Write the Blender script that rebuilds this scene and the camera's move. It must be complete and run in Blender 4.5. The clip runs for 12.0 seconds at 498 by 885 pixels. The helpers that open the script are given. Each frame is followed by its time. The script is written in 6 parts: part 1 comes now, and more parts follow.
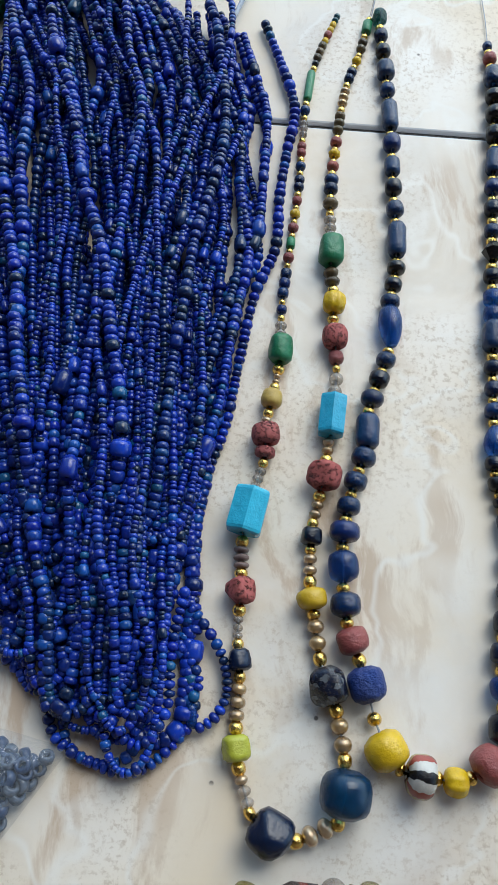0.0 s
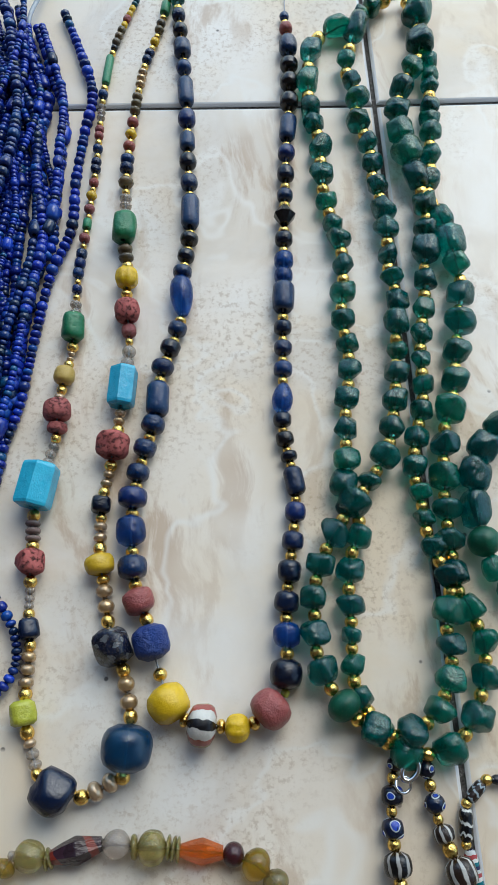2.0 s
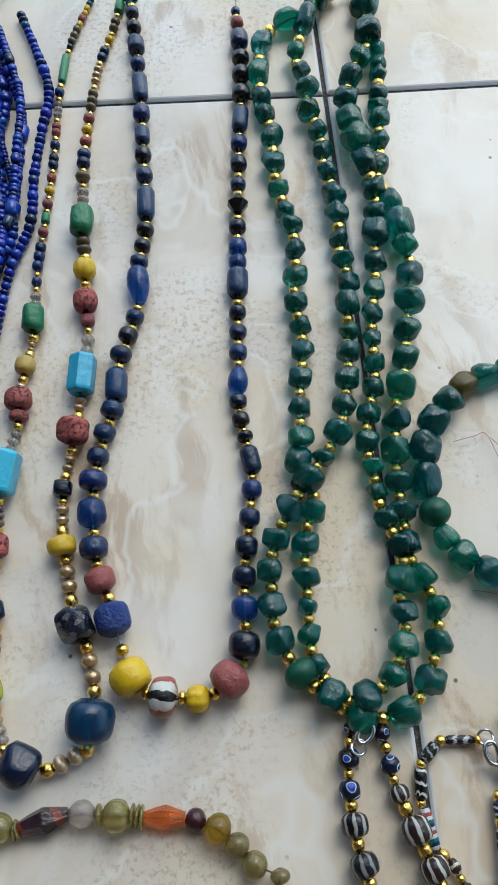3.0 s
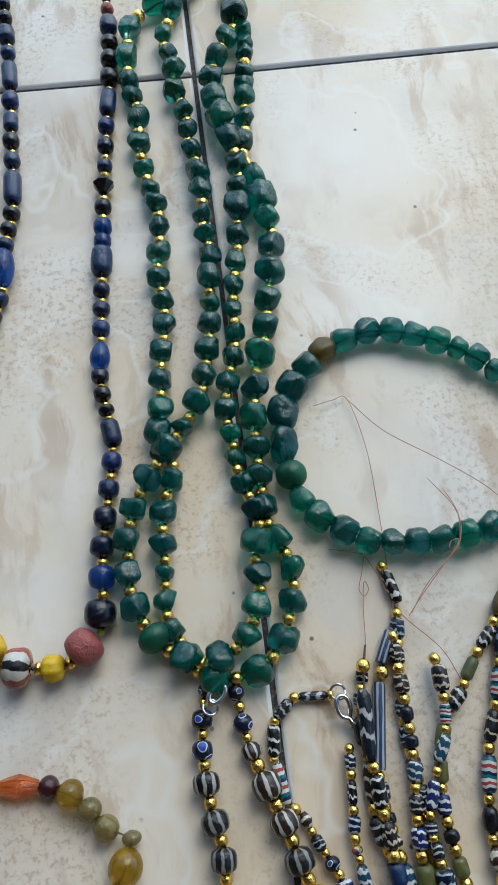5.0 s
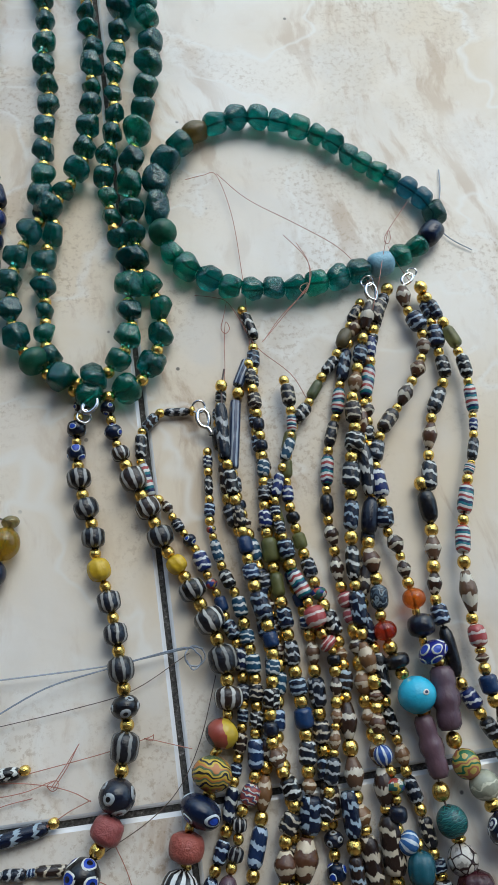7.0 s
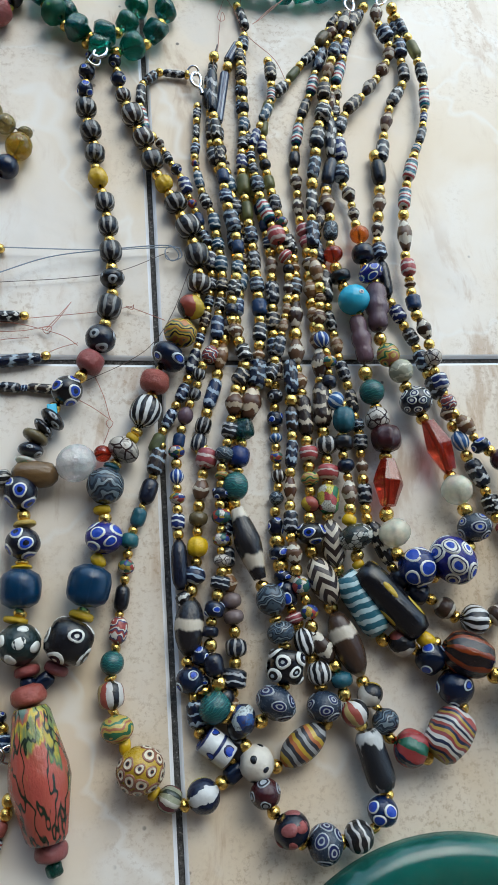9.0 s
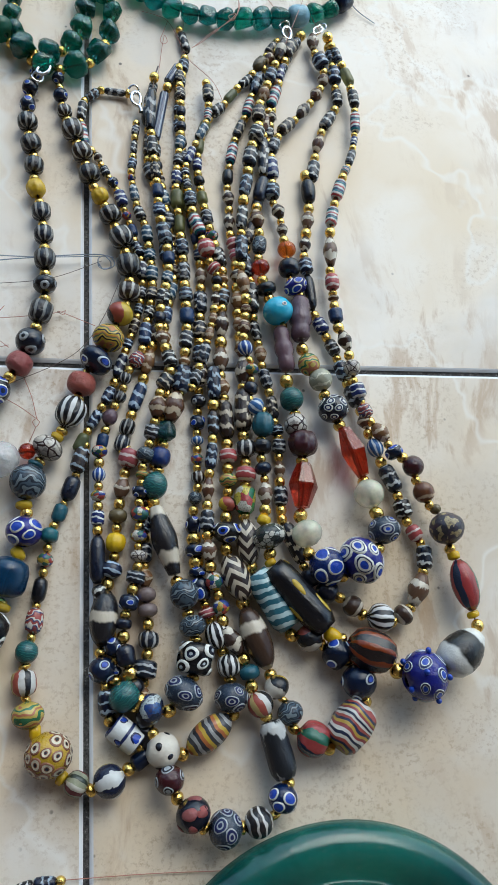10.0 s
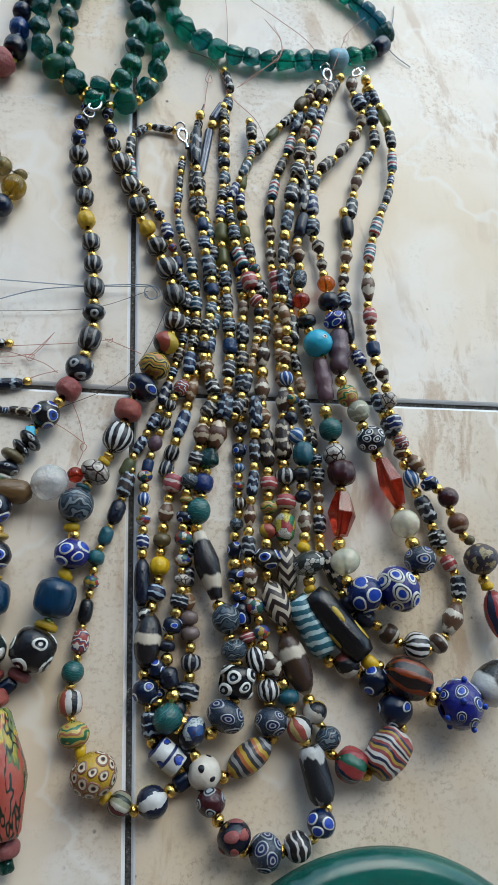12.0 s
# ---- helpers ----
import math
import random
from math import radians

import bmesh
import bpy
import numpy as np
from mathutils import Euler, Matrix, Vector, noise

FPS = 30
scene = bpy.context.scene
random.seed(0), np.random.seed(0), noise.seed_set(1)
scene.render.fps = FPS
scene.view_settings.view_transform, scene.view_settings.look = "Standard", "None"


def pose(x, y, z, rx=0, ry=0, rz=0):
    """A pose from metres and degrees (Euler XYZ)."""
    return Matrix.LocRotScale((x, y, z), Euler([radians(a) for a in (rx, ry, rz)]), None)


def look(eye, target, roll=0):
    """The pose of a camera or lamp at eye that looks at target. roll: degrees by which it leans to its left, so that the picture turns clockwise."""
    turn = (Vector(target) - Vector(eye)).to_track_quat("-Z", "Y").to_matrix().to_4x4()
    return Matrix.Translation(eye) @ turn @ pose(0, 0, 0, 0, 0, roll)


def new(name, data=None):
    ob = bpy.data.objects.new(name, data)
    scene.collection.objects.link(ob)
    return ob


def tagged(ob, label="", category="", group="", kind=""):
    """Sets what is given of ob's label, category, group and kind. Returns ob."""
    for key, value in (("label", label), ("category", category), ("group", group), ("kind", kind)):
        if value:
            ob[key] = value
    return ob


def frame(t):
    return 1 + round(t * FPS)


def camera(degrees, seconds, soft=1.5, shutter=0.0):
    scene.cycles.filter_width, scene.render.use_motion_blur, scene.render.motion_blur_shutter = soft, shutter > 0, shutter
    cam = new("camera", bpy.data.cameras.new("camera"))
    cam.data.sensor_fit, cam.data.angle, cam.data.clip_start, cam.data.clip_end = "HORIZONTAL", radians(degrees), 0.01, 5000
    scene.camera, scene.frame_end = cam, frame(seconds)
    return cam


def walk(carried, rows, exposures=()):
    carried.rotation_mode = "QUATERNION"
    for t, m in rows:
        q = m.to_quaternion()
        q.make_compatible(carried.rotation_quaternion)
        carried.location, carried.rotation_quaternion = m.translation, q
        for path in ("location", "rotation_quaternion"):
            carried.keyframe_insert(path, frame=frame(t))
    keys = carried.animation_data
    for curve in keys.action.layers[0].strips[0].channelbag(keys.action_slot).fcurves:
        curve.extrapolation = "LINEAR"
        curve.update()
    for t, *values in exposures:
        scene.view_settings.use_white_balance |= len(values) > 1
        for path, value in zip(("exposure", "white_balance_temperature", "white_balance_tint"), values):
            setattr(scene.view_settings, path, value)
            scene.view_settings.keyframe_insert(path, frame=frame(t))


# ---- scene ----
cam = camera(36.52, 12.0)
PATH = [
    (0, (-0.14081, 0.16168, 0.25200), (-0.12236, 0.51225, -0.68435), 5.39),
    (0.5, (-0.10930, 0.15723, 0.25183), (-0.09205, 0.50775, -0.68456), 3.89),
    (1, (-0.08776, 0.15472, 0.25679), (-0.07285, 0.50257, -0.68064), 2.29),
    (1.5, (-0.07398, 0.15139, 0.25514), (-0.06050, 0.50171, -0.68140), 0.73),
    (2, (-0.06625, 0.14880, 0.25565), (-0.04926, 0.49775, -0.68133), 0.23),
    (2.5, (-0.05858, 0.14466, 0.25789), (-0.04224, 0.49193, -0.67973), -0.81),
    (3, (-0.05202, 0.13811, 0.25979), (-0.03184, 0.48955, -0.67621), -1.15),
    (3.2, (-0.04459, 0.13527, 0.25799), (-0.03610, 0.48954, -0.67711), -3.54),
    (4.8, (-0.00764, 0.12048, 0.25742), (0.02119, 0.48162, -0.67465), -2.41),
    (5, (-0.00606, 0.11992, 0.25690), (0.02606, 0.47928, -0.67575), -2.07),
    (5.5, (0.00294, 0.10734, 0.25363), (0.04657, 0.46655, -0.67861), -0.81),
    (6, (0.00520, 0.09436, 0.25864), (0.05753, 0.45180, -0.67383), 0.20),
    (6.5, (0.00565, 0.06788, 0.25561), (0.08502, 0.41687, -0.67815), 4.63),
    (7, (0.00393, 0.02879, 0.25724), (0.12406, 0.34448, -0.68399), 12.81),
    (7.2, (-0.00424, 0.01351, 0.26118), (0.13103, 0.31942, -0.68122), 15.95),
    (8.8, (-0.02158, -0.10274, 0.25662), (0.14869, 0.17675, -0.68831), 27.79),
    (9, (-0.01453, -0.10966, 0.26228), (0.15298, 0.16866, -0.68348), 27.83),
    (9.5, (-0.00061, -0.11741, 0.26742), (0.17909, 0.16557, -0.67472), 29.94),
    (10, (0.00541, -0.11974, 0.27591), (0.19776, 0.17801, -0.65916), 30.81),
    (10.5, (0.00207, -0.12029, 0.28188), (0.20765, 0.19072, -0.64603), 31.89),
    (11, (0.00096, -0.12008, 0.28183), (0.20872, 0.20064, -0.64228), 31.69),
    (11.5, (-0.00153, -0.11955, 0.28145), (0.20514, 0.20570, -0.64131), 31.42),
    (12, (-0.01170, -0.11866, 0.28082), (0.18049, 0.20583, -0.64534), 30.06),
]
walk(cam, [(t, look(eye, target, roll)) for t, eye, target, roll in PATH], [(0, 0.46, 6330, 0), (2.5, 0.32, 6330, 0), (7, 0.22, 6330, 0), (8.8, 0.48, 6330, 0), (9.5, 0.52, 6330, 0), (10.5, 0.4, 6330, 0), (12, 0.36, 6330, 0)])

# ---- light: bright sky ahead and to the right, cut down by added unseen slabs ----
world = bpy.data.worlds.new("sky")
scene.world = world
world.use_nodes = True
sky = world.node_tree.nodes.new("ShaderNodeTexSky")
sky.sky_type, sky.sun_disc = "NISHITA", False
sky.sun_elevation, sky.sun_rotation = radians(45), radians(30)
world.node_tree.links.new(sky.outputs[0], world.node_tree.nodes["Background"].inputs[0])
world.node_tree.nodes["Background"].inputs[1].default_value = 0.27
lamp = new("sun", bpy.data.lights.new("sun", "SUN"))
lamp.data.energy, lamp.data.angle, lamp.data.color = 1.05, radians(38), (1.0, 0.96, 0.9)
lamp.matrix_world = look((0.55, 0.95, 1.35), (0, 0, 0))


# ---- materials ----
class Nodes:
    """A small builder for node materials on object coordinates."""

    def __init__(self, name, rough=0.4, metal=0.0, trans=0.0, coat=0.0):
        self.mat = bpy.data.materials.new(name)
        self.mat.use_nodes = True
        self.tree = self.mat.node_tree
        self.bsdf = self.tree.nodes["Principled BSDF"]
        for key, value in (("Roughness", rough), ("Metallic", metal), ("Transmission Weight", trans), ("Coat Weight", coat), ("Coat Roughness", 0.15), ("IOR", 1.5), ("Specular IOR Level", 0.45)):
            self.bsdf.inputs[key].default_value = value
        self.co = self.node("ShaderNodeTexCoord").outputs["Object"]
        self.rand = self.node("ShaderNodeObjectInfo").outputs["Random"]

    def node(self, kind):
        return self.tree.nodes.new(kind)

    def link(self, a, socket):
        if isinstance(a, bpy.types.NodeSocket):
            self.tree.links.new(a, socket)
        else:
            socket.default_value = a

    def math(self, op, a, b=0.0, c=0.0):
        n = self.node("ShaderNodeMath")
        n.operation = op
        for v, s in zip((a, b, c), n.inputs):
            self.link(v, s)
        return n.outputs[0]

    def xyz(self, v):
        n = self.node("ShaderNodeSeparateXYZ")
        self.link(v, n.inputs[0])
        return n.outputs

    def shift(self, amount=37.0):
        """Object coordinates moved by the object's own random number."""
        n = self.node("ShaderNodeVectorMath")
        n.operation = "ADD"
        self.link(self.co, n.inputs[0])
        off = self.node("ShaderNodeCombineXYZ")
        for i, k in enumerate((1.0, 1.7, 2.3)):
            self.link(self.math("MULTIPLY", self.rand, amount * k), off.inputs[i])
        self.link(off.outputs[0], n.inputs[1])
        return n.outputs[0]

    def noise(self, scale, detail=4.0, vector=None, rough=0.55):
        n = self.node("ShaderNodeTexNoise")
        self.link(vector or self.shift(), n.inputs["Vector"])
        n.inputs["Scale"].default_value, n.inputs["Detail"].default_value, n.inputs["Roughness"].default_value = scale, detail, rough
        return n.outputs[0]

    def voronoi(self, scale, vector=None, feature="F1", randomness=1.0, out="Distance"):
        n = self.node("ShaderNodeTexVoronoi")
        n.feature = feature
        self.link(vector or self.shift(), n.inputs["Vector"])
        n.inputs["Scale"].default_value, n.inputs["Randomness"].default_value = scale, randomness
        return n.outputs[out]

    def ramp(self, factor, stops, mode="LINEAR"):
        n = self.node("ShaderNodeValToRGB")
        n.color_ramp.interpolation = mode
        el = n.color_ramp.elements
        while len(el) < len(stops):
            el.new(0.5)
        for e, (at, colour) in zip(el, stops):
            e.position, e.color = at, (*colour, 1.0) if len(colour) == 3 else colour
        self.link(factor, n.inputs[0])
        return n.outputs[0]

    def pick(self, colours):
        """One of the colours for each object."""
        return self.ramp(self.rand, [(i / len(colours), c) for i, c in enumerate(colours)], "CONSTANT")

    def mix(self, factor, a, b, blend="MIX"):
        n = self.node("ShaderNodeMix")
        n.data_type, n.blend_type = "RGBA", blend
        self.link(factor, n.inputs[0])
        for v, s in ((a, n.inputs[6]), (b, n.inputs[7])):
            self.link((*v, 1.0) if isinstance(v, tuple) else v, s)
        return n.outputs[2]

    def step(self, v, at, soft=0.03):
        n = self.node("ShaderNodeMapRange")
        n.interpolation_type = "SMOOTHSTEP"
        self.link(v, n.inputs[0])
        n.inputs[1].default_value, n.inputs[2].default_value = at - soft, at + soft
        return n.outputs[0]

    def colour(self, c):
        self.link((*c, 1.0) if isinstance(c, tuple) else c, self.bsdf.inputs["Base Color"])

    def bump(self, height, strength, distance=0.001):
        n = self.node("ShaderNodeBump")
        n.inputs["Strength"].default_value, n.inputs["Distance"].default_value = strength, distance
        self.link(height, n.inputs["Height"])
        self.link(n.outputs[0], self.bsdf.inputs["Normal"])

    def worn(self, c, dust=(0.12, 0.12, 0.12), amount=0.3, strength=0.16):
        """Fine scuffs, dust in the pores and an uneven sheen over the colour c."""
        fine, broad = self.noise(9.0, 6.0, rough=0.7), self.noise(1.6, 3.0)
        c = self.mix(self.math("MULTIPLY", self.step(fine, 0.66, 0.06), amount), c, dust)
        c = self.mix(self.math("MULTIPLY", self.step(broad, 0.55, 0.25), 0.35), c, self.mix(1.0, c, (0.55, 0.55, 0.6), "MULTIPLY"))
        self.colour(c)
        base = self.bsdf.inputs["Roughness"].default_value
        self.link(self.math("MAXIMUM", self.math("ADD", self.math("MULTIPLY", fine, 0.25), base - 0.29), 0.08), self.bsdf.inputs["Roughness"])
        self.bump(self.math("ADD", self.math("MULTIPLY", fine, 0.6), self.math("MULTIPLY", self.noise(2.6, 3.0), 1.5)), strength, 0.06)
        return self.mat

    def let_through(self, amount, tint):
        """Lets part of the light pass straight through, tinted."""
        clear, both = self.node("ShaderNodeBsdfTransparent"), self.node("ShaderNodeMixShader")
        clear.inputs[0].default_value = (*tint, 1.0)
        both.inputs[0].default_value = amount
        self.tree.links.new(self.bsdf.outputs[0], both.inputs[1])
        self.tree.links.new(clear.outputs[0], both.inputs[2])
        self.tree.links.new(both.outputs[0], self.tree.nodes["Material Output"].inputs[0])

    def angle(self):
        x, y, z = self.xyz(self.co)
        return self.math("ARCTAN2", y, x), z


def plain(name, colours, rough=0.4, trans=0.0, amount=0.25, strength=0.18, coat=0.0, dust=(0.12, 0.12, 0.12)):
    n = Nodes(name, rough, 0.0, trans, coat)
    return n.worn(n.pick(colours), dust, amount, strength)


def pitted(name, colours, dark=(0.09, 0.022, 0.02)):
    n = Nodes(name, 0.75)
    pits = n.step(n.noise(3.6, 6.0, rough=0.7), 0.4, 0.07)
    n.colour(n.mix(pits, dark, n.mix(n.noise(7.0), n.pick(colours), (0.42, 0.13, 0.115))))
    n.bump(pits, 0.9, 0.25)
    return n.mat


def bands(name, bases, stripes, freq=1.3, wave=0.3, width=0.42, turn=0.0, feather=0.0, rough=0.32):
    """Trailed glass: wavering rings of a pale colour round a dark bead."""
    n = Nodes(name, rough, coat=0.0)
    phi, z = n.angle()
    v = n.math("MULTIPLY", z, freq)
    v = n.math("ADD", v, n.math("MULTIPLY", n.math("SUBTRACT", n.noise(1.3, 2.0), 0.5), wave * 2.4))
    v = n.math("ADD", v, n.math("MULTIPLY", phi, turn / 6.2832))
    if feather:
        v = n.math("ADD", v, n.math("MULTIPLY", n.math("PINGPONG", n.math("ADD", phi, n.math("MULTIPLY", n.rand, 6.0)), 0.8), feather))
    v = n.math("FRACT", n.math("ADD", v, n.math("MULTIPLY", n.rand, 19.0)))
    edge = n.math("ABSOLUTE", n.math("SUBTRACT", v, 0.5))
    base = n.pick(bases)
    c = n.mix(n.step(edge, width / 2, 0.035), n.pick(stripes), base)
    return n.worn(c, amount=0.14)


def meridian(name, bases, stripes, count=8, width=0.4, twist=0.0, rough=0.35):
    """Pale lines from hole to hole."""
    n = Nodes(name, rough, coat=0.0)
    phi, z = n.angle()
    v = n.math("MULTIPLY", phi, count / 6.2832)
    v = n.math("ADD", v, n.math("MULTIPLY", z, twist))
    v = n.math("ADD", v, n.math("MULTIPLY", n.math("SUBTRACT", n.noise(1.2, 2.0), 0.5), 0.5))
    v = n.math("ABSOLUTE", n.math("SUBTRACT", n.math("FRACT", n.math("ADD", v, 20.0)), 0.5))
    c = n.mix(n.step(v, width / 2, 0.04), n.pick(stripes), n.pick(bases))
    return n.worn(c, amount=0.14)


def patched(name, colours, scale=1.6, wave=2.0, rough=0.35, line=None):
    """A mosaic of glass chips, each with its colour."""
    n = Nodes(name, rough)
    v = n.shift()
    cell = n.xyz(n.voronoi(scale, v, out="Color"))[0]
    c = n.ramp(cell, [(i / len(colours), k) for i, k in enumerate(colours)], "CONSTANT")
    c = n.mix(n.math("MULTIPLY", n.step(n.noise(4.0 * wave, 2.0), 0.56, 0.04), 0.6), c, (0.05, 0.04, 0.04))
    if line:
        c = n.mix(n.step(n.voronoi(scale, v, "DISTANCE_TO_EDGE"), 0.06, 0.02), line, c)
    return n.worn(c, amount=0.14)


def caned(name, colours, repeats=2, twist=0.0, rough=0.35):
    """Canes of several colours from hole to hole."""
    n = Nodes(name, rough)
    phi, z = n.angle()
    v = n.math("ADD", n.math("MULTIPLY", phi, repeats / 6.2832), n.math("MULTIPLY", z, twist))
    v = n.math("ADD", v, n.math("MULTIPLY", n.math("SUBTRACT", n.noise(1.6, 3.0), 0.5), 0.14))
    v = n.math("FRACT", n.math("ADD", n.math("ADD", v, 20.0), n.rand))
    return n.worn(n.ramp(v, [(i / len(colours), k) for i, k in enumerate(colours)], "CONSTANT"), amount=0.3)


def swirled(name, colours, scale=1.2, distort=5.0, rough=0.3, direction="Z"):
    """Combed ribbons of several colours."""
    n = Nodes(name, rough)
    w = n.node("ShaderNodeTexWave")
    w.wave_type, w.bands_direction, w.wave_profile = "BANDS", direction, "SAW"
    n.link(n.shift(), w.inputs["Vector"])
    w.inputs["Scale"].default_value, w.inputs["Distortion"].default_value, w.inputs["Detail"].default_value, w.inputs["Detail Scale"].default_value = scale, distort, 1.0, 2.2
    c = n.ramp(w.outputs["Fac"], [(i / len(colours), k) for i, k in enumerate(colours)], "CONSTANT")
    return n.worn(c, amount=0.15)


def metal(name, colour, rough=0.2):
    n = Nodes(name, rough, 1.0)
    fine = n.noise(2.5, 3.0)
    n.colour(n.mix(n.step(fine, 0.55, 0.2), colour, tuple(0.72 * k for k in colour)))
    n.link(n.math("ADD", n.math("MULTIPLY", fine, 0.2), rough - 0.08), n.bsdf.inputs["Roughness"])
    n.bump(fine, 0.15, 0.1)
    return n.mat


def clear_glass(name, colours, rough=0.2, trans=0.6, strength=0.1, amount=0.06, glow=0.0, clear=0.22):
    """Frosted, see-through glass, cloudy within."""
    n = Nodes(name, rough, 0.0, trans)
    if glow:
        n.bsdf.inputs["Subsurface Weight"].default_value, n.bsdf.inputs["Subsurface Scale"].default_value = glow, 0.005
        n.bsdf.inputs["Subsurface Radius"].default_value = (0.3, 1.0, 0.8)
    cloud = n.noise(1.1, 3.0)
    c = n.pick(colours)
    c = n.mix(n.step(cloud, 0.5, 0.3), c, n.mix(1.0, c, (0.5, 0.55, 0.62), "MULTIPLY"))
    c = n.mix(n.math("MULTIPLY", n.step(n.noise(8.0, 5.0, rough=0.7), 0.63, 0.08), amount), c, (0.6, 0.62, 0.6))
    n.colour(c)
    n.bump(n.noise(2.2, 4.0), strength, 0.12)
    n.let_through(clear, tuple(min(1.0, k ** 0.28) for k in colours[0]))
    return n.mat


BLACK, NAVY, COBALT, WHITE, CREAM, GREY = (0.008, 0.008, 0.010), (0.006, 0.011, 0.034), (0.008, 0.024, 0.16), (0.62, 0.62, 0.58), (0.55, 0.48, 0.36), (0.28, 0.29, 0.30)
BRICK, YELLOW, OCHRE, TEAL, SKYBLUE, BROWN = (0.30, 0.055, 0.05), (0.62, 0.42, 0.025), (0.40, 0.24, 0.03), (0.01, 0.10, 0.11), (0.02, 0.38, 0.62), (0.09, 0.045, 0.03)
DARKS = [(0.004, 0.004, 0.005), (0.007, 0.010, 0.018), (0.010, 0.010, 0.013), (0.022, 0.013, 0.010), (0.004, 0.008, 0.024)]
PALES = [(0.54, 0.54, 0.50), (0.38, 0.39, 0.39), (0.47, 0.41, 0.31), (0.30, 0.37, 0.42)]
GREENS = [(0.006, 0.24, 0.165), (0.004, 0.18, 0.15), (0.010, 0.32, 0.21), (0.003, 0.15, 0.145), (0.005, 0.21, 0.18)]
M = {}
M["gold"] = metal("gold_plated_brass", (0.95, 0.64, 0.17), 0.16)
M["silver"] = metal("silver_plated_clasp", (0.75, 0.75, 0.74), 0.18)
M["green"] = clear_glass("sea_green_glass", GREENS, 0.14, 0.75, 0.12, 0.03, 0.2, 0.07)
M["grass"] = clear_glass("bright_green_glass", [(0.004, 0.16, 0.075), (0.006, 0.13, 0.07)], 0.4, 0.3)
M["ambergreen"] = clear_glass("amber_green_glass", [(0.16, 0.11, 0.02)], 0.3, 0.4)
M["bottle"] = clear_glass("dark_green_glass", [(0.004, 0.07, 0.05), (0.004, 0.05, 0.05)], 0.2, 0.4)
M["leaf"] = plain("matt_green_glass", [(0.025, 0.20, 0.085), (0.015, 0.15, 0.06)], 0.5)
M["blue"] = plain("cobalt_glass", [(0.003, 0.020, 0.13), (0.003, 0.022, 0.085), (0.003, 0.032, 0.14), (0.003, 0.014, 0.065)], 0.28, 0.25, 0.25, dust=(0.10, 0.16, 0.26))
M["brightblue"] = clear_glass("bright_blue_glass", [(0.008, 0.075, 0.36), (0.006, 0.05, 0.24)], 0.2, 0.55)
M["dullblue"] = plain("scuffed_blue_glass", [(0.005, 0.024, 0.08), (0.006, 0.030, 0.095), (0.005, 0.016, 0.05)], 0.4, 0.0, 0.6, dust=(0.13, 0.18, 0.25))
M["petrol"] = clear_glass("petrol_blue_glass", [(0.003, 0.060, 0.15)], 0.26, 0.5, 0.06, 0.1, 0.0, 0.12)
M["tealblue"] = clear_glass("teal_blue_glass", [(0.004, 0.10, 0.17)], 0.2, 0.6)
M["lapis"] = plain("frosted_ultramarine_glass", [(0.006, 0.030, 0.17)], 0.6, 0.0, 0.4, 0.4, dust=(0.2, 0.3, 0.55))
M["navy"] = plain("navy_glass", [(0.003, 0.008, 0.024), (0.003, 0.005, 0.014), (0.004, 0.010, 0.032)], 0.28, 0.0, 0.2, 0.12)
M["black"] = plain("black_glass", [BLACK, (0.008, 0.01, 0.02)], 0.28, 0.0, 0.2, 0.12)
M["red"] = plain("brick_red_glass", [(0.27, 0.065, 0.06), (0.25, 0.07, 0.068), (0.31, 0.075, 0.055)], 0.5, 0.0, 0.35, 0.3, dust=(0.38, 0.2, 0.18))
M["coral"] = pitted("pitted_red_clay", [(0.29, 0.043, 0.042), (0.25, 0.045, 0.045)])
M["carnelian"] = clear_glass("polished_carnelian", [(0.46, 0.030, 0.010), (0.34, 0.020, 0.010)], 0.07, 0.7, 0.03, 0.0, 0.15, 0.15)
M["orange"] = clear_glass("orange_agate", [(0.80, 0.16, 0.012)], 0.1, 0.5)
M["maroon"] = plain("dark_maroon_glass", [(0.045, 0.009, 0.012), (0.032, 0.007, 0.010)], 0.24, 0.1, 0.1)
M["purple"] = plain("dull_purple_glass", [(0.15, 0.085, 0.105), (0.12, 0.07, 0.09)], 0.28, 0.2, 0.25)
M["yellow"] = plain("yellow_glass", [(0.62, 0.40, 0.012), (0.54, 0.35, 0.02)], 0.4, 0.0, 0.3, dust=(0.3, 0.2, 0.1))
M["sand"] = plain("mustard_clay", [(0.45, 0.31, 0.07)], 0.55)
M["lime"] = plain("yellow_green_glass", [(0.52, 0.52, 0.05), (0.45, 0.46, 0.05)], 0.4, 0.1)
M["turquoise"] = plain("turquoise_stone", [(0.04, 0.40, 0.58), (0.03, 0.34, 0.52)], 0.38, 0.0, 0.1, 0.15)
M["ice"] = plain("pale_blue_glass", [(0.22, 0.42, 0.52)], 0.45)
M["teal"] = plain("teal_glass", [(0.015, 0.09, 0.12), (0.02, 0.12, 0.14)], 0.35, 0.1, 0.35)
M["bronze"] = plain("bronze_lustre_glass", [(0.52, 0.35, 0.17), (0.56, 0.40, 0.24), (0.44, 0.30, 0.16)], 0.24, 0.15, 0.1, 0.15, 0.9)
M["bronze"].node_tree.nodes["Principled BSDF"].inputs["Metallic"].default_value = 0.55
M["olive"] = plain("dark_olive_glass", [(0.13, 0.10, 0.045), (0.17, 0.12, 0.06), (0.10, 0.08, 0.05)], 0.3, 0.2)
M["pinkish"] = plain("greyish_pink_glass", [(0.24, 0.17, 0.15), (0.20, 0.15, 0.14)], 0.3, 0.2)
